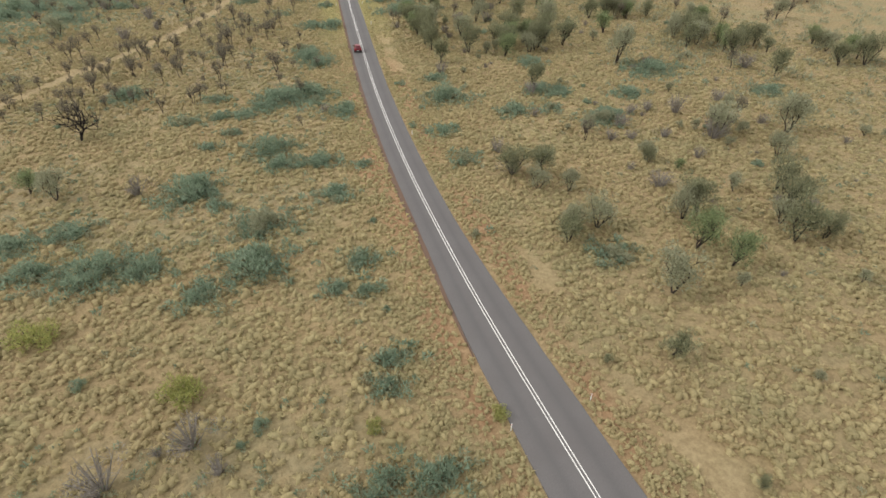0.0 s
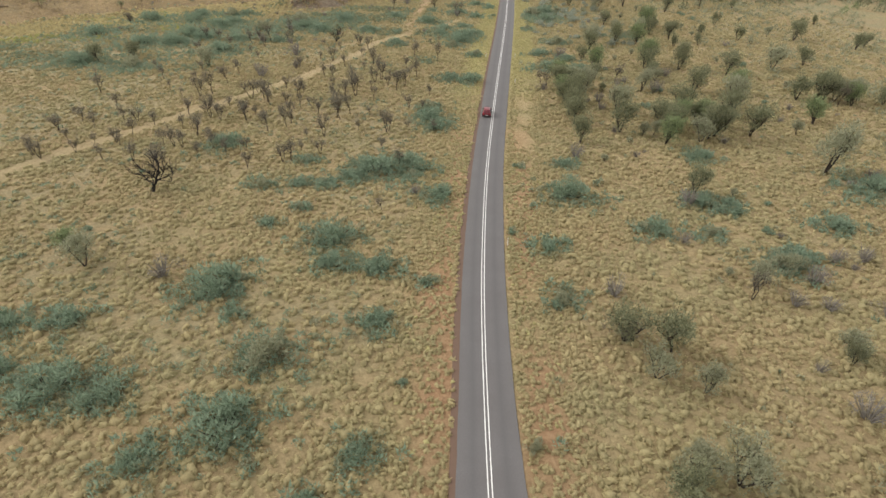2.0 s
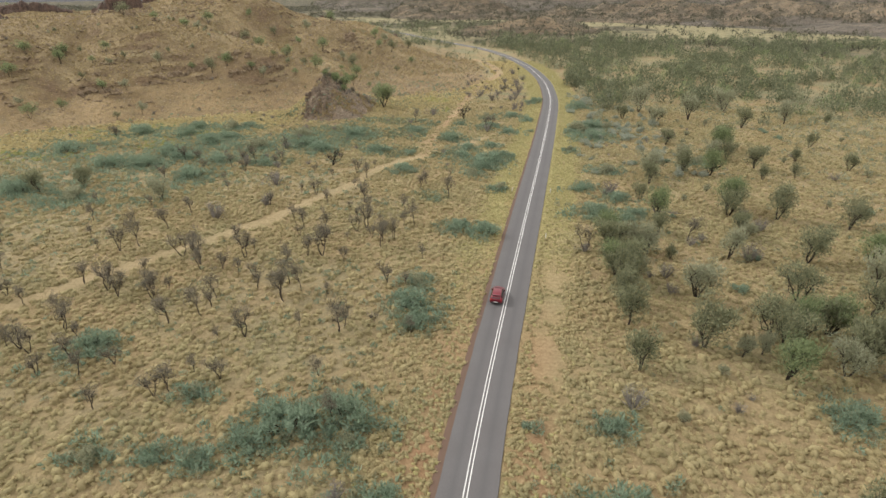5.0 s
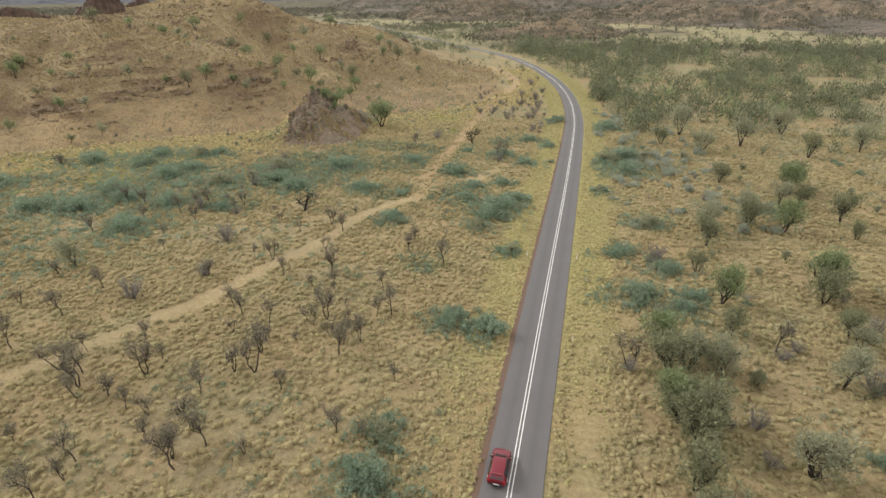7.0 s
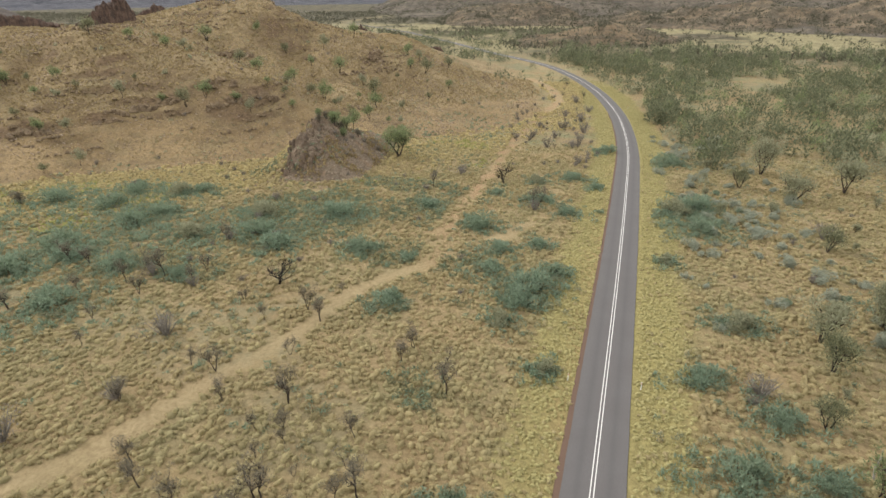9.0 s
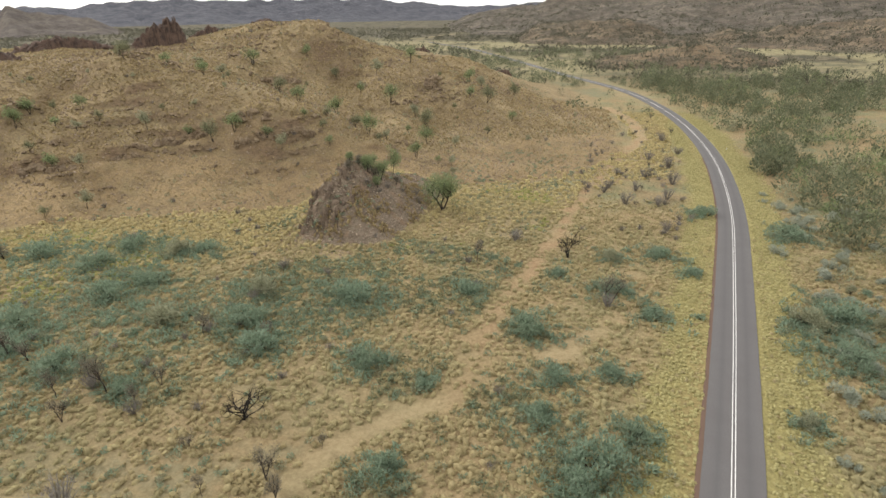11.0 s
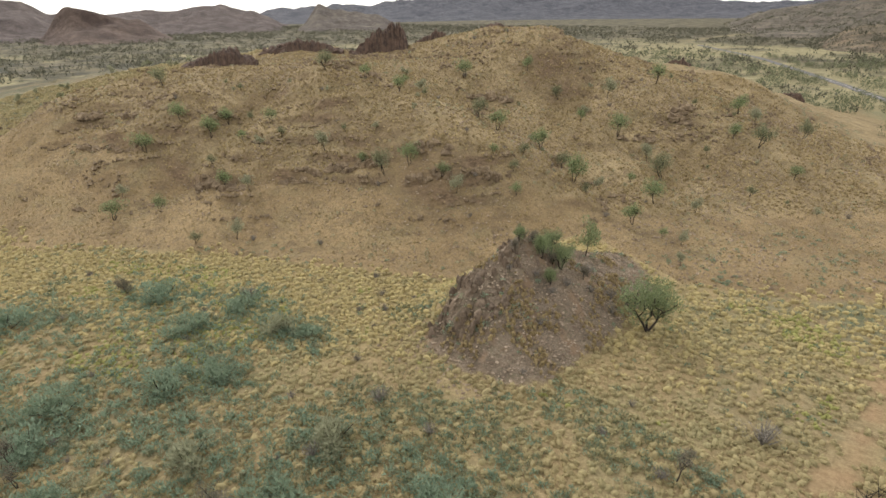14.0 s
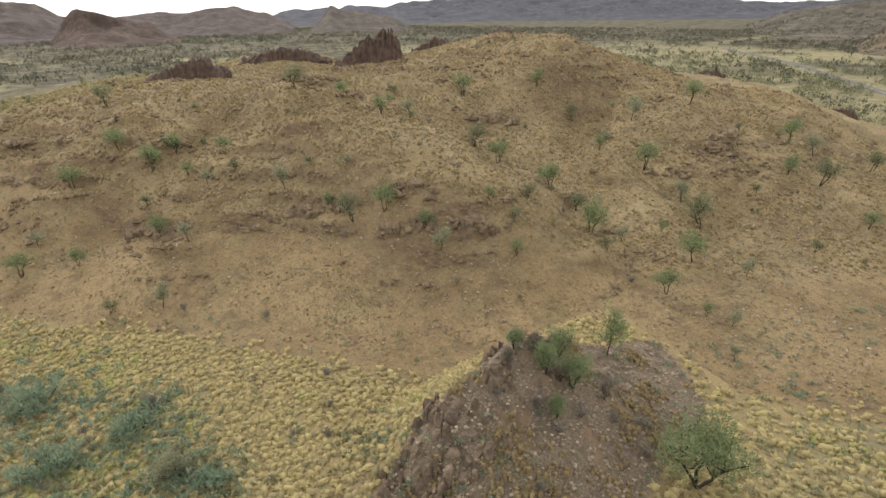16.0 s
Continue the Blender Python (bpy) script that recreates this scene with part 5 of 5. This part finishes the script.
x, y = keep((y > foot_line(x) + 6) & (road_gap(x, y) < -14) & (fbm(x / 22, y / 22, 2, 77) > 0.4), x, y)
small_plants("hill_scrub", x, y, RNG.uniform(0.4, 1.3, len(x)), SAGE, "scattered grey-green scrub on the hill", 40, 0.14, 0.7)

# woodland east of the bend and over the far plain
x, y = scatter(7000, 22, 340, 250, 640)
inner = road_gap(x, y) - 10 - smooth(330, 258, y) * (6 + 0.2 * np.maximum(x - 60, 0))
ok = (inner > 0) & (RNG.random(len(x)) < smooth(0.33, 0.48, fbm(x / 20, y / 15, 3, 88)) * smooth(250, 315, y + 0.12 * (x - 60)) * smooth(640, 500, y + 40 * fbm(x / 40, y / 40, 2, 5)))
x, y = keep(ok, x, y)
sort = RNG.random(len(x)) + 0.5 * (fbm(x / 14, y / 14, 2, 17) - 0.37)
for name, leaf, lo, hi, span, label in (("mulga_woodland", WOOD, 0.5, 9, (3.4, 7.2), "dense olive-green mulga woodland beyond the bend"), ("grey_woodland", SAGE, 0.2, 0.5, (1.8, 3.8), "grey-green bushes among the woodland"), ("green_woodland", FRESH, -9, 0.2, (2.2, 4.8), "fresh green trees among the woodland")):
    part_of = (sort >= lo) & (sort < hi)
    small_plants(name, x[part_of], y[part_of], RNG.uniform(*span, part_of.sum()), leaf, label, 120, 0.1, 1.1)
x, y = scatter(38000, -1500, 620, 180, 1350)
far = np.hypot(x - 20, y - 150)
ok = (hill(x, y) < 1.0) & (np.abs(road_gap(x, y)) > 12) & (smooth(330, 400, far) * (0.2 + 0.8 * smooth(0.38, 0.54, fbm(x / 80, y / 50, 3, 88))) > RNG.random(len(x))) & (RNG.random(len(x)) > 0.45 * far_pale(x, y))
x, y = keep(ok, x, y)
small_plants("far_woodland", x, y, RNG.uniform(2.5, 6.5, len(x)), FARLEAF, "olive-green trees scattered across the far plain", 10, 0.24, 0.8)
x, y = scatter(4600, -280, 75, 405, 780)
g = np.abs(road_gap(x, y))
x, y = keep((g > 6) & (g < 75 + 90 * smooth(480, 560, y)) & (hill(x, y) < 3) & (fbm(x / 18, y / 18, 2, 52) > 0.36), x, y)
small_plants("roadside_trees", x, y, RNG.uniform(2.0, 5.2, len(x)), WOOD, "olive-green trees along the road beyond the hill", 44, 0.14, 1.15)
for name, (x, y, z) in SCRUB:
    small_plants(name + "_scrub", x, y, RNG.uniform(3, 8, len(x)), FARLEAF, "dark scrub dotted over the far slopes", 9, 0.2, 0.6, z)


# ---- rocks ----
def block(rng, x, y, z, wide, tall, sides=6):
    """One angular upright block of rock with a broken, slanting top."""
    a0, lean = rng.uniform(0, 6.28), rng.normal(0, 0.1, 2) * tall
    ang = a0 + (np.arange(sides) + rng.uniform(-0.3, 0.3, sides)) * 2 * np.pi / sides
    long_, turn = rng.uniform(1.0, 1.5), rng.uniform(0, 3.14)
    rings = []
    for up, grow in ((-0.3, 1.05), (0.35, 1.0), (0.8, 0.86), (1.0, 0.5)):
        r = wide * 0.5 * grow * rng.uniform(0.82, 1.15, sides)
        px, py = np.cos(ang) * r * long_, np.sin(ang) * r
        qx, qy = px * math.cos(turn) - py * math.sin(turn), px * math.sin(turn) + py * math.cos(turn)
        slant = 0.22 * wide * (np.cos(ang - a0)) * (up > 0.5)
        rings.append(np.stack([x + qx + lean[0] * up, y + qy + lean[1] * up, z + tall * up + slant + rng.normal(0, 0.04, sides) * tall * (up > 0)], 1))
    v = np.concatenate(rings + [rings[-1].mean(0)[None] + np.array((0, 0, 0.05 * tall))])
    f = []
    for k in range(3):
        for i in range(sides):
            p, q = k * sides + i, k * sides + (i + 1) % sides
            f += [(p, q, q + sides), (p, q + sides, p + sides)]
    f += [(3 * sides + i, 3 * sides + (i + 1) % sides, 4 * sides) for i in range(sides)]
    return v, np.array(f)


def rock_mesh(name, blocks, material):
    vs, fs, n = [], [], 0
    for v, f in blocks:
        vs.append(v), fs.append(f + n)
        n += len(v)
    return mesh_of(name, np.concatenate(vs), np.concatenate(fs), material)


def outcrop(name, cx, cy, length, depth, tall, turn, material, label, seed, count, point=0.3, group=""):
    """A crag or ledge: angular blocks crowded along a line, tallest near the point (-1 to 1)."""
    rng = np.random.default_rng(seed)
    root, c, s_ = tagged(new(name), label, "rock", group), math.cos(radians(turn)), math.sin(radians(turn))
    root.location = (cx, cy, float(lie(np.array([cx]), np.array([cy]))[0]))
    if tall > 3:
        u, w = np.meshgrid(np.linspace(-1, 1, 90), np.linspace(-1, 1, 25), indexing="ij")
        crest = np.interp(u, (-1, -0.75, -0.3, point, point + 0.25, 0.9, 1), (0.12, 0.4, 0.7, 1.0, 0.92, 0.5, 0.1)) * (0.62 + 0.34 * fbm(u * length / 4 + seed, u * 0 + seed, 3, 4) + 0.3 * np.floor(3 * vnoise(u * length / 1.7 + seed, w * 1.4, 4)) / 2)
        up = smooth(1.0, 0.62, np.abs(w) + 0.35 * (fbm(u * length / 1.3 + seed, w * 2.5 + 3, 3, 6) - 0.45))
        x, y = cx + u * length / 2 * c - w * depth * 0.6 * s_, cy + u * length / 2 * s_ + w * depth * 0.6 * c
        z = lie(x, y) - 0.5 + up * tall * 0.92 * crest * (0.85 + 0.35 * fbm(u * length / 2.2, w * 3, 3, seed)) + 0.5 * up * vnoise(u * length, w * 5, 3)
        part_mesh("rock_wall", mesh_of("rock_wall", np.stack([x.ravel(), y.ravel(), z.ravel()], 1) - np.array(root.location), grid_faces(*u.shape), material), root)
    for i in range(count):
        p = rng.uniform(-1, 1)
        q = rng.normal(0, 0.4)
        x, y = cx + p * length / 2 * c - q * depth / 2 * s_, cy + p * length / 2 * s_ + q * depth / 2 * c
        h = tall * (0.3 + 0.7 * max(0, 1 - abs(p - point) / (0.9 + abs(point)))) * rng.uniform(0.8, 1.0) * max(0.35, 1 - 0.5 * abs(q))
        h, wide = h * (0.85 if tall > 3 else 1), rng.uniform(0.2, 0.34) * length * (0.45 if tall > 3 else 0.8)
        v, f = block(rng, x, y, float(lie(np.array([x]), np.array([y]))[0]) - 0.12 * h, wide, h)
        part_mesh("rock_block", mesh_of("rock_block", v - np.array(root.location), f, material), root)
    return root


kx, ky = np.meshgrid(np.arange(-60, -11.5, 0.4), np.arange(237, 295, 0.4), indexing="ij")
kz = knoll(kx, ky)
kz = height(kx, ky) + np.where(kz > 0.03, kz - 0.03, -0.6)
me = mesh_of("rocky_knoll", np.stack([kx.ravel(), ky.ravel(), kz.ravel()], 1), grid_faces(*kx.shape), KNOLL)
attribute(me, "rocky", rocky(kx, ky))
knoll_thing = tagged(new("rocky_knoll", me), "steep brown rocky knoll with gravel slope before the hill", "rock")
rng = np.random.default_rng(5)
for i in range(84):
    x, y = rng.uniform(-42.5, -32), rng.uniform(244, 256) if i % 4 else rng.uniform(258, 268)
    k = float(knoll(np.array([x]), np.array([y]))[0])
    if k > 1.0:
        tall = rng.uniform(1.0, 2.6) * (1.2 if x < -36 else 0.7)
        part_mesh("rock_block", rock_mesh("rock_block", [block(rng, x, y, float(lie(np.array([x]), np.array([y]))[0]) - 0.6 * tall, rng.uniform(0.6, 1.4), tall)], ROCK), knoll_thing)
red_label = "fluted dark rust-coloured crag on the hill crest"
outcrop("crag", -160, 336, 21, 7, 9.6, 44, CRAG, red_label, 3, 18, 0.45)
outcrop("crag", -199, 326, 34, 6, 5.0, 38, CRAG, "long low dark rock rim on the hill crest", 9, 30, -0.2)
outcrop("crag", -196, 289, 26, 9, 6.5, 50, CRAG, "dark broken rock wall on the hill shoulder", 15, 28, 0.2)
outcrop("crag", -160, 362, 14, 5, 4, 44, CRAG, red_label, 21, 12)
outcrop("crag", -138, 384, 18, 5, 1.8, 40, CRAG, "low dark rocks on the hill summit", 27, 14)
outcrop("crag", -90, 440, 9, 5, 3.2, 20, CRAG, "dark boulder pile on the far spur", 33, 9)
outcrop("crag", -50, 462, 9, 5, 3.5, 20, CRAG, "dark boulder pile on the far spur", 39, 9)
LEDGES = [(-115, 249, 9, 1.5), (-103, 262, 5, 1.2), (-97, 272, 7, 1.6), (-79, 285, 7, 2.0), (-77, 279, 5, 1.2), (-68, 288, 5, 1.6), (-64, 290, 4, 1.5), (-73, 283, 5, 1.2),
          (-102, 332, 9, 2.0), (-52, 358, 10, 2.0), (-51, 351, 7, 1.4), (-160, 245, 6, 1.5), (-156, 250, 5, 1.6), (-157, 233, 5, 1.3), (-151, 237, 5, 1.2), (-102, 266, 5, 1.2), (-92, 276, 5, 1.5), (-57, 340, 6, 1.3),
          (-170, 238, 8, 1.6), (-120, 300, 6, 1.3), (-90, 310, 6, 1.2), (-136, 262, 5, 1.0)]
for i, (lx, ly, wide, tall) in enumerate(LEDGES):
    e = 3.0
    dx, dy = float(hill(lx + e, ly + 0.0) - hill(lx - e, ly + 0.0)), float(hill(lx + 0.0, ly + e) - hill(lx + 0.0, ly - e))
    outcrop("rock_ledge", lx, ly, wide * 1.4, 2.4, tall * 0.8, math.degrees(math.atan2(dx, -dy)), LEDGE, "broken reddish rock ledge on the brown slope", 50 + 4 * i, 12, 0.1, "ledges of the hill")


def loose_stones(name, x, y, size, label, material=None):
    rng = np.random.default_rng(len(x) + 1)
    n = len(x)
    base = np.array([(1, 0, 0), (0, 1, 0), (-1, 0, 0), (0, -1, 0), (0, 0, 0.8), (0, 0, -0.5)], float)
    v = base[None] * rng.uniform(0.55, 1.2, (n, 6, 3)) * size[:, None, None] * 0.5
    a = rng.uniform(0, 6.28, n)
    ca, sa = np.cos(a)[:, None], np.sin(a)[:, None]
    w = np.stack([v[..., 0] * ca - v[..., 1] * sa + x[:, None], v[..., 0] * sa + v[..., 1] * ca + y[:, None], v[..., 2] + (lie(x, y) + size * 0.12)[:, None]], 2)
    tri = np.array([(0, 1, 4), (1, 2, 4), (2, 3, 4), (3, 0, 4), (1, 0, 5), (2, 1, 5), (3, 2, 5), (0, 3, 5)])
    f = (np.arange(n)[:, None, None] * 6 + tri[None]).reshape(-1, 3)
    return tagged(new(name, mesh_of(name, w.reshape(-1, 3), f, material or STONE)), label, "stones", kind="stuff")


x, y = scatter(15000, -46, -12, 240, 292)
k = rocky(x, y)
x, y = keep((k > 0.5) | ((np.hypot(x + 36, y - 246) < 11) & (RNG.random(len(x)) < 0.5)), x, y)
loose_stones("knoll_scree", x, y, 0.12 + 0.55 * RNG.random(len(x)) ** 3.2, "loose pale and brown stones on the knoll")
x, y = scatter(38000, -215, 24, 225, 410)
x, y = keep((zones(x, y)[4] > 0.6) & (RNG.random(len(x)) < smooth(0.42, 0.62, fbm(x / 14, y / 14, 3, 41))), x, y)
loose_stones("hill_stones", x, y, RNG.uniform(0.22, 0.85, len(x)) ** 1.2, "scattered stones on the brown slope")
x, y = scatter(60000, -190, 10, 225, 400)
x, y = keep((zones(x, y)[4] > 0.6) & (RNG.random(len(x)) < 0.2 + 0.8 * smooth(-3, 6, y - ledge_line(x)) * smooth(0.38, 0.56, fbm(x / 12, y / 12, 3, 43))), x, y)
loose_stones("hill_rubble", x, y, RNG.uniform(0.14, 0.5, len(x)), "pale rubble strewn over the brown slope")
x, y = scatter(16000, -230, -5, 228, 420)
seam = np.abs(fbm(x / 26, y / 34, 3, 23) - 0.47)
x, y = keep((hill(x, y) > 5) & (seam < 0.035) & (fbm(x / 12, y / 12, 2, 91) > 0.42), x, y)
loose_stones("hill_boulders", x, y, RNG.uniform(0.5, 1.9, len(x)) ** 1.1, "seams of broken brown boulders on the hill", LEDGE)
x, y = scatter(90000, -260, -5, 215, 420)
level = (hill(x, y) + 6.0 * fbm(x / 22, y / 22, 3, 3)) / 3.4
level = level - np.floor(level)
x, y = keep((hill(x, y) > 3.5) & (level > 0.8) & (level < 0.95) & (fbm(x / 13, y / 13, 3, 31) > 0.49), x, y)
loose_stones("stratum_stones", x, y, RNG.uniform(0.4, 1.6, len(x)) ** 1.1, "lines of broken rock along the strata of the hill", LEDGE)


# ---- car ----
def car(px, py, heading):
    red, m_nt, m_b = surface("red_car_paint", 0.38, 0.2, 0.4)
    flakes = grain(m_nt, place(m_nt, True), 30, 3)
    m_nt.links.new(blend(m_nt, band(m_nt, flakes, 0.3, 0.7), (0.11, 0.005, 0.012), (0.16, 0.008, 0.018)), m_b.inputs["Base Color"])
    m_b.inputs["Coat Weight"].default_value = 0.25
    glass = plain_material("tinted_car_glass", (0.012, 0.014, 0.016), 0.08, 0, 0.6, 0.05)
    rubber = plain_material("tyre_rubber", (0.018, 0.018, 0.018), 0.85, 0, 0.2, 0.3)
    alloy = plain_material("alloy_rim", (0.5, 0.5, 0.5), 0.35, 0.9, 0.5, 0.2)
    plastic = plain_material("black_trim", (0.022, 0.022, 0.024), 0.6)
    lamp_red = plain_material("tail_lamp_lens", (0.35, 0.01, 0.01), 0.2, 0, 0.5, 0.05)
    lamp_clear = plain_material("head_lamp_lens", (0.6, 0.6, 0.62), 0.15, 0, 0.6, 0.05)
    white = plain_material("white_plate", (0.7, 0.7, 0.68), 0.5)
    root = tagged(new("car"), "red hatchback car driving on the sealed road", "car")
    # stations from tail to nose: y, sill, half width, belt, roof, roof half width
    rows = [(-2.08, 0.42, 0.74, 0.86, 0.9, 0.66), (-2.02, 0.32, 0.82, 0.96, 1.02, 0.7), (-1.85, 0.28, 0.87, 1.0, 1.28, 0.66), (-1.55, 0.26, 0.89, 1.0, 1.46, 0.62), (-0.9, 0.25, 0.9, 0.98, 1.53, 0.62),
            (-0.1, 0.25, 0.9, 0.96, 1.53, 0.62), (0.35, 0.25, 0.9, 0.95, 1.44, 0.61), (0.75, 0.25, 0.9, 0.94, 1.2, 0.66), (1.08, 0.25, 0.89, 0.92, 0.99, 0.72), (1.5, 0.26, 0.87, 0.86, 0.93, 0.7), (1.9, 0.3, 0.82, 0.74, 0.82, 0.64), (2.08, 0.4, 0.7, 0.6, 0.66, 0.54)]
    bm = bmesh.new()
    rings = []
    for yy, sill, hw, belt, roof, rw in rows:
        side = [(hw * 0.9, sill), (hw, sill + 0.14), (hw * 1.015, (sill + belt) / 2), (hw * 0.97, belt), (rw, roof - 0.05), (rw * 0.82, roof), (0, roof + 0.025)]
        rings.append([bm.verts.new((sx, yy, sz)) for sx, sz in side] + [bm.verts.new((-sx, yy, sz)) for sx, sz in side[-2::-1]])
    for a, b in zip(rings, rings[1:]):
        n = len(a)
        for i in range(n):
            bm.faces.new((a[i], a[(i + 1) % n], b[(i + 1) % n], b[i]))
    bm.faces.new(rings[0][::-1]), bm.faces.new(rings[-1])
    bmesh.ops.recalc_face_normals(bm, faces=bm.faces)
    for f in bm.faces:
        f.smooth = len(f.verts) == 4
    body = part("body", bm, red, root)

    def pane(name, corners, material, parent, thick=0.012, label=""):
        b = bmesh.new()
        pts = [Vector(c) for c in corners]
        nrm = (pts[1] - pts[0]).cross(pts[2] - pts[0]).normalized() * thick
        lo, hi = [b.verts.new(q - nrm) for q in pts], [b.verts.new(q + nrm) for q in pts]
        b.faces.new(hi), b.faces.new(lo[::-1])
        for i in range(len(pts)):
            b.faces.new((lo[i], lo[(i + 1) % len(pts)], hi[(i + 1) % len(pts)], hi[i]))
        return part(name, b, material, parent, label)

    pane("windscreen", [(0.6, 1.04, 1.02), (-0.6, 1.04, 1.02), (-0.5, 0.36, 1.48), (0.5, 0.36, 1.48)], glass, root, 0.012, "dark tinted windscreen")
    pane("rear_window", [(-0.56, -2.0, 1.1), (0.56, -2.0, 1.1), (0.5, -1.6, 1.48), (-0.5, -1.6, 1.48)], glass, root, 0.012, "dark tinted rear window")
    for sd in (1, -1):
        for y0, y1, y2, y3 in ((-1.62, -0.62, -0.62, -1.5), (-0.54, 0.72, 0.3, -0.54)):
            pts = [(sd * 0.885, y0, 1.02), (sd * 0.885, y1, 1.0), (sd * 0.645, y2, 1.42), (sd * 0.645, y3, 1.43)]
            pane("side_window", pts if sd > 0 else pts[::-1], glass, root, 0.014, "dark tinted side window")
        pane("tail_lamp", [(sd * 0.84, -2.04, 0.74), (sd * 0.6, -2.08, 0.74), (sd * 0.62, -2.05, 0.98), (sd * 0.82, -1.99, 0.98)], lamp_red, root, 0.02, "red tail lamp")
        pane("headlamp", [(sd * 0.78, 1.97, 0.58), (sd * 0.5, 2.07, 0.58), (sd * 0.5, 2.0, 0.7), (sd * 0.8, 1.86, 0.74)], lamp_clear, root, 0.02, "clear headlamp")
        b = bmesh.new()
        bmesh.ops.create_cube(b, size=1, matrix=pose(sd * 0.98, 0.62, 1.02) @ Matrix.Diagonal((0.18, 0.1, 0.12, 1)))
        bmesh.ops.bevel(b, geom=b.edges[:], offset=0.025, segments=2, affect="EDGES")
        part("wing_mirror", b, red, root)
        for yy in (-1.28, 1.3):
            b = bmesh.new()
            bmesh.ops.create_cone(b, cap_ends=True, segments=24, radius1=0.33, radius2=0.33, depth=0.2, matrix=pose(sd * 0.82, yy, 0.33, 0, 90, 0))
            bmesh.ops.bevel(b, geom=[e for e in b.edges if len(e.link_faces) == 2 and any(len(f.verts) > 4 for f in e.link_faces)], offset=0.03, segments=2, affect="EDGES")
            wheel = part("wheel", b, rubber, root, "black tyre")
            b = bmesh.new()
            bmesh.ops.create_cone(b, cap_ends=True, segments=20, radius1=0.22, radius2=0.19, depth=0.05, matrix=pose(sd * 0.92, yy, 0.33, 0, 90 * sd, 0))
            part("rim", b, alloy, wheel, "pale alloy rim")
    for yy, zz, deep in ((-2.09, 0.46, 0.08), (2.06, 0.44, 0.08)):
        b = bmesh.new()
        bmesh.ops.create_cube(b, size=1, matrix=pose(0, yy, zz) @ Matrix.Diagonal((1.3, deep, 0.2, 1)))
        bmesh.ops.bevel(b, geom=b.edges[:], offset=0.03, segments=2, affect="EDGES")
        part("bumper", b, plastic, root, "black lower bumper")
    pane("plate", [(-0.26, -2.14, 0.5), (0.26, -2.14, 0.5), (0.26, -2.13, 0.62), (-0.26, -2.13, 0.62)], white, root, 0.008, "plain white plate")
    b = bmesh.new()
    bmesh.ops.create_cube(b, size=1, matrix=pose(0, -1.72, 1.5, -8, 0, 0) @ Matrix.Diagonal((1.12, 0.26, 0.035, 1)))
    bmesh.ops.bevel(b, geom=b.edges[:], offset=0.012, segments=2, affect="EDGES")
    part("spoiler", b, red, root)
    root.matrix_basis = pose(px, py, 0.1, 0, 0, heading)
    return root


car(float(road_x(136)) - 1.3, 136, -7)


# ---- fallen limb ----
def fallen_limb(px, py, turn):
    rng = np.random.default_rng(121)
    lines = [[(-1.6, 0, 0.2, 0.14), (0.4, 0.15, 0.35, 0.12), (2.6, -0.2, 0.3, 0.09), (4.8, 0.3, 0.25, 0.04)], [(-1.4, 0, 0.1, 0.12), (-1.5, 0.4, 1.4, 0.09), (-1.2, 0.8, 2.6, 0.05), (-1.3, 0.9, 3.4, 0.02)]]
    for k in range(9):
        u = rng.uniform(-1.2, 4.2)
        e = rng.normal(0, 0.7, 3)
        lines.append([(u, 0, 0.3, 0.05), (u + 0.5 * e[0] + 0.3, 0.5 * e[1], 0.45, 0.035), (u + e[0] + 0.6, e[1], 0.4 + abs(e[2]), 0.012)])
    root = tagged(new("fallen_tree"), "dead grey tree with a broken limb lying in the grass", "tree")
    v, f = tubes(lines, 6)
    part_mesh("limb", mesh_of("fallen_limb", v, f, TWIG, True), root)
    root.matrix_basis = pose(px, py, float(lie(np.array([px]), np.array([py]))[0]) - 0.05, 0, 0, turn)
    return root


fallen_limb(57.5, 172.5, -8)


# ---- roadside posts ----
def guide_post():
    root = tagged(new("guide_post"), "white plastic roadside guide post with red reflector", "guide post", "guide posts along the road")
    b = bmesh.new()
    bmesh.ops.create_cube(b, size=1, matrix=pose(0, 0, 0.5) @ Matrix.Diagonal((0.11, 0.035, 1.1, 1)))
    bmesh.ops.bevel(b, geom=b.edges[:], offset=0.01, segments=2, affect="EDGES")
    part("post", b, plain_material("white_post", (0.75, 0.75, 0.72), 0.6), root)
    b = bmesh.new()
    bmesh.ops.create_cube(b, size=1, matrix=pose(0, -0.022, 0.9) @ Matrix.Diagonal((0.07, 0.012, 0.12, 1)))
    part("reflector", b, plain_material("red_reflector", (0.5, 0.02, 0.02), 0.3), root, "small red reflector")
    return root


first = guide_post()
for i, (px, py) in enumerate([(24.2, 25.5), (15.7, 24.9), (24.5, 86), (33.6, 158), (36.3, 182), (28.0, 182), (50.6, 352)]):
    m = pose(px, py, float(height(np.array([px]), np.array([py]))[0]), 0, 0, -8)
    if i:
        copy_thing(first, m)
    else:
        first.matrix_basis = m
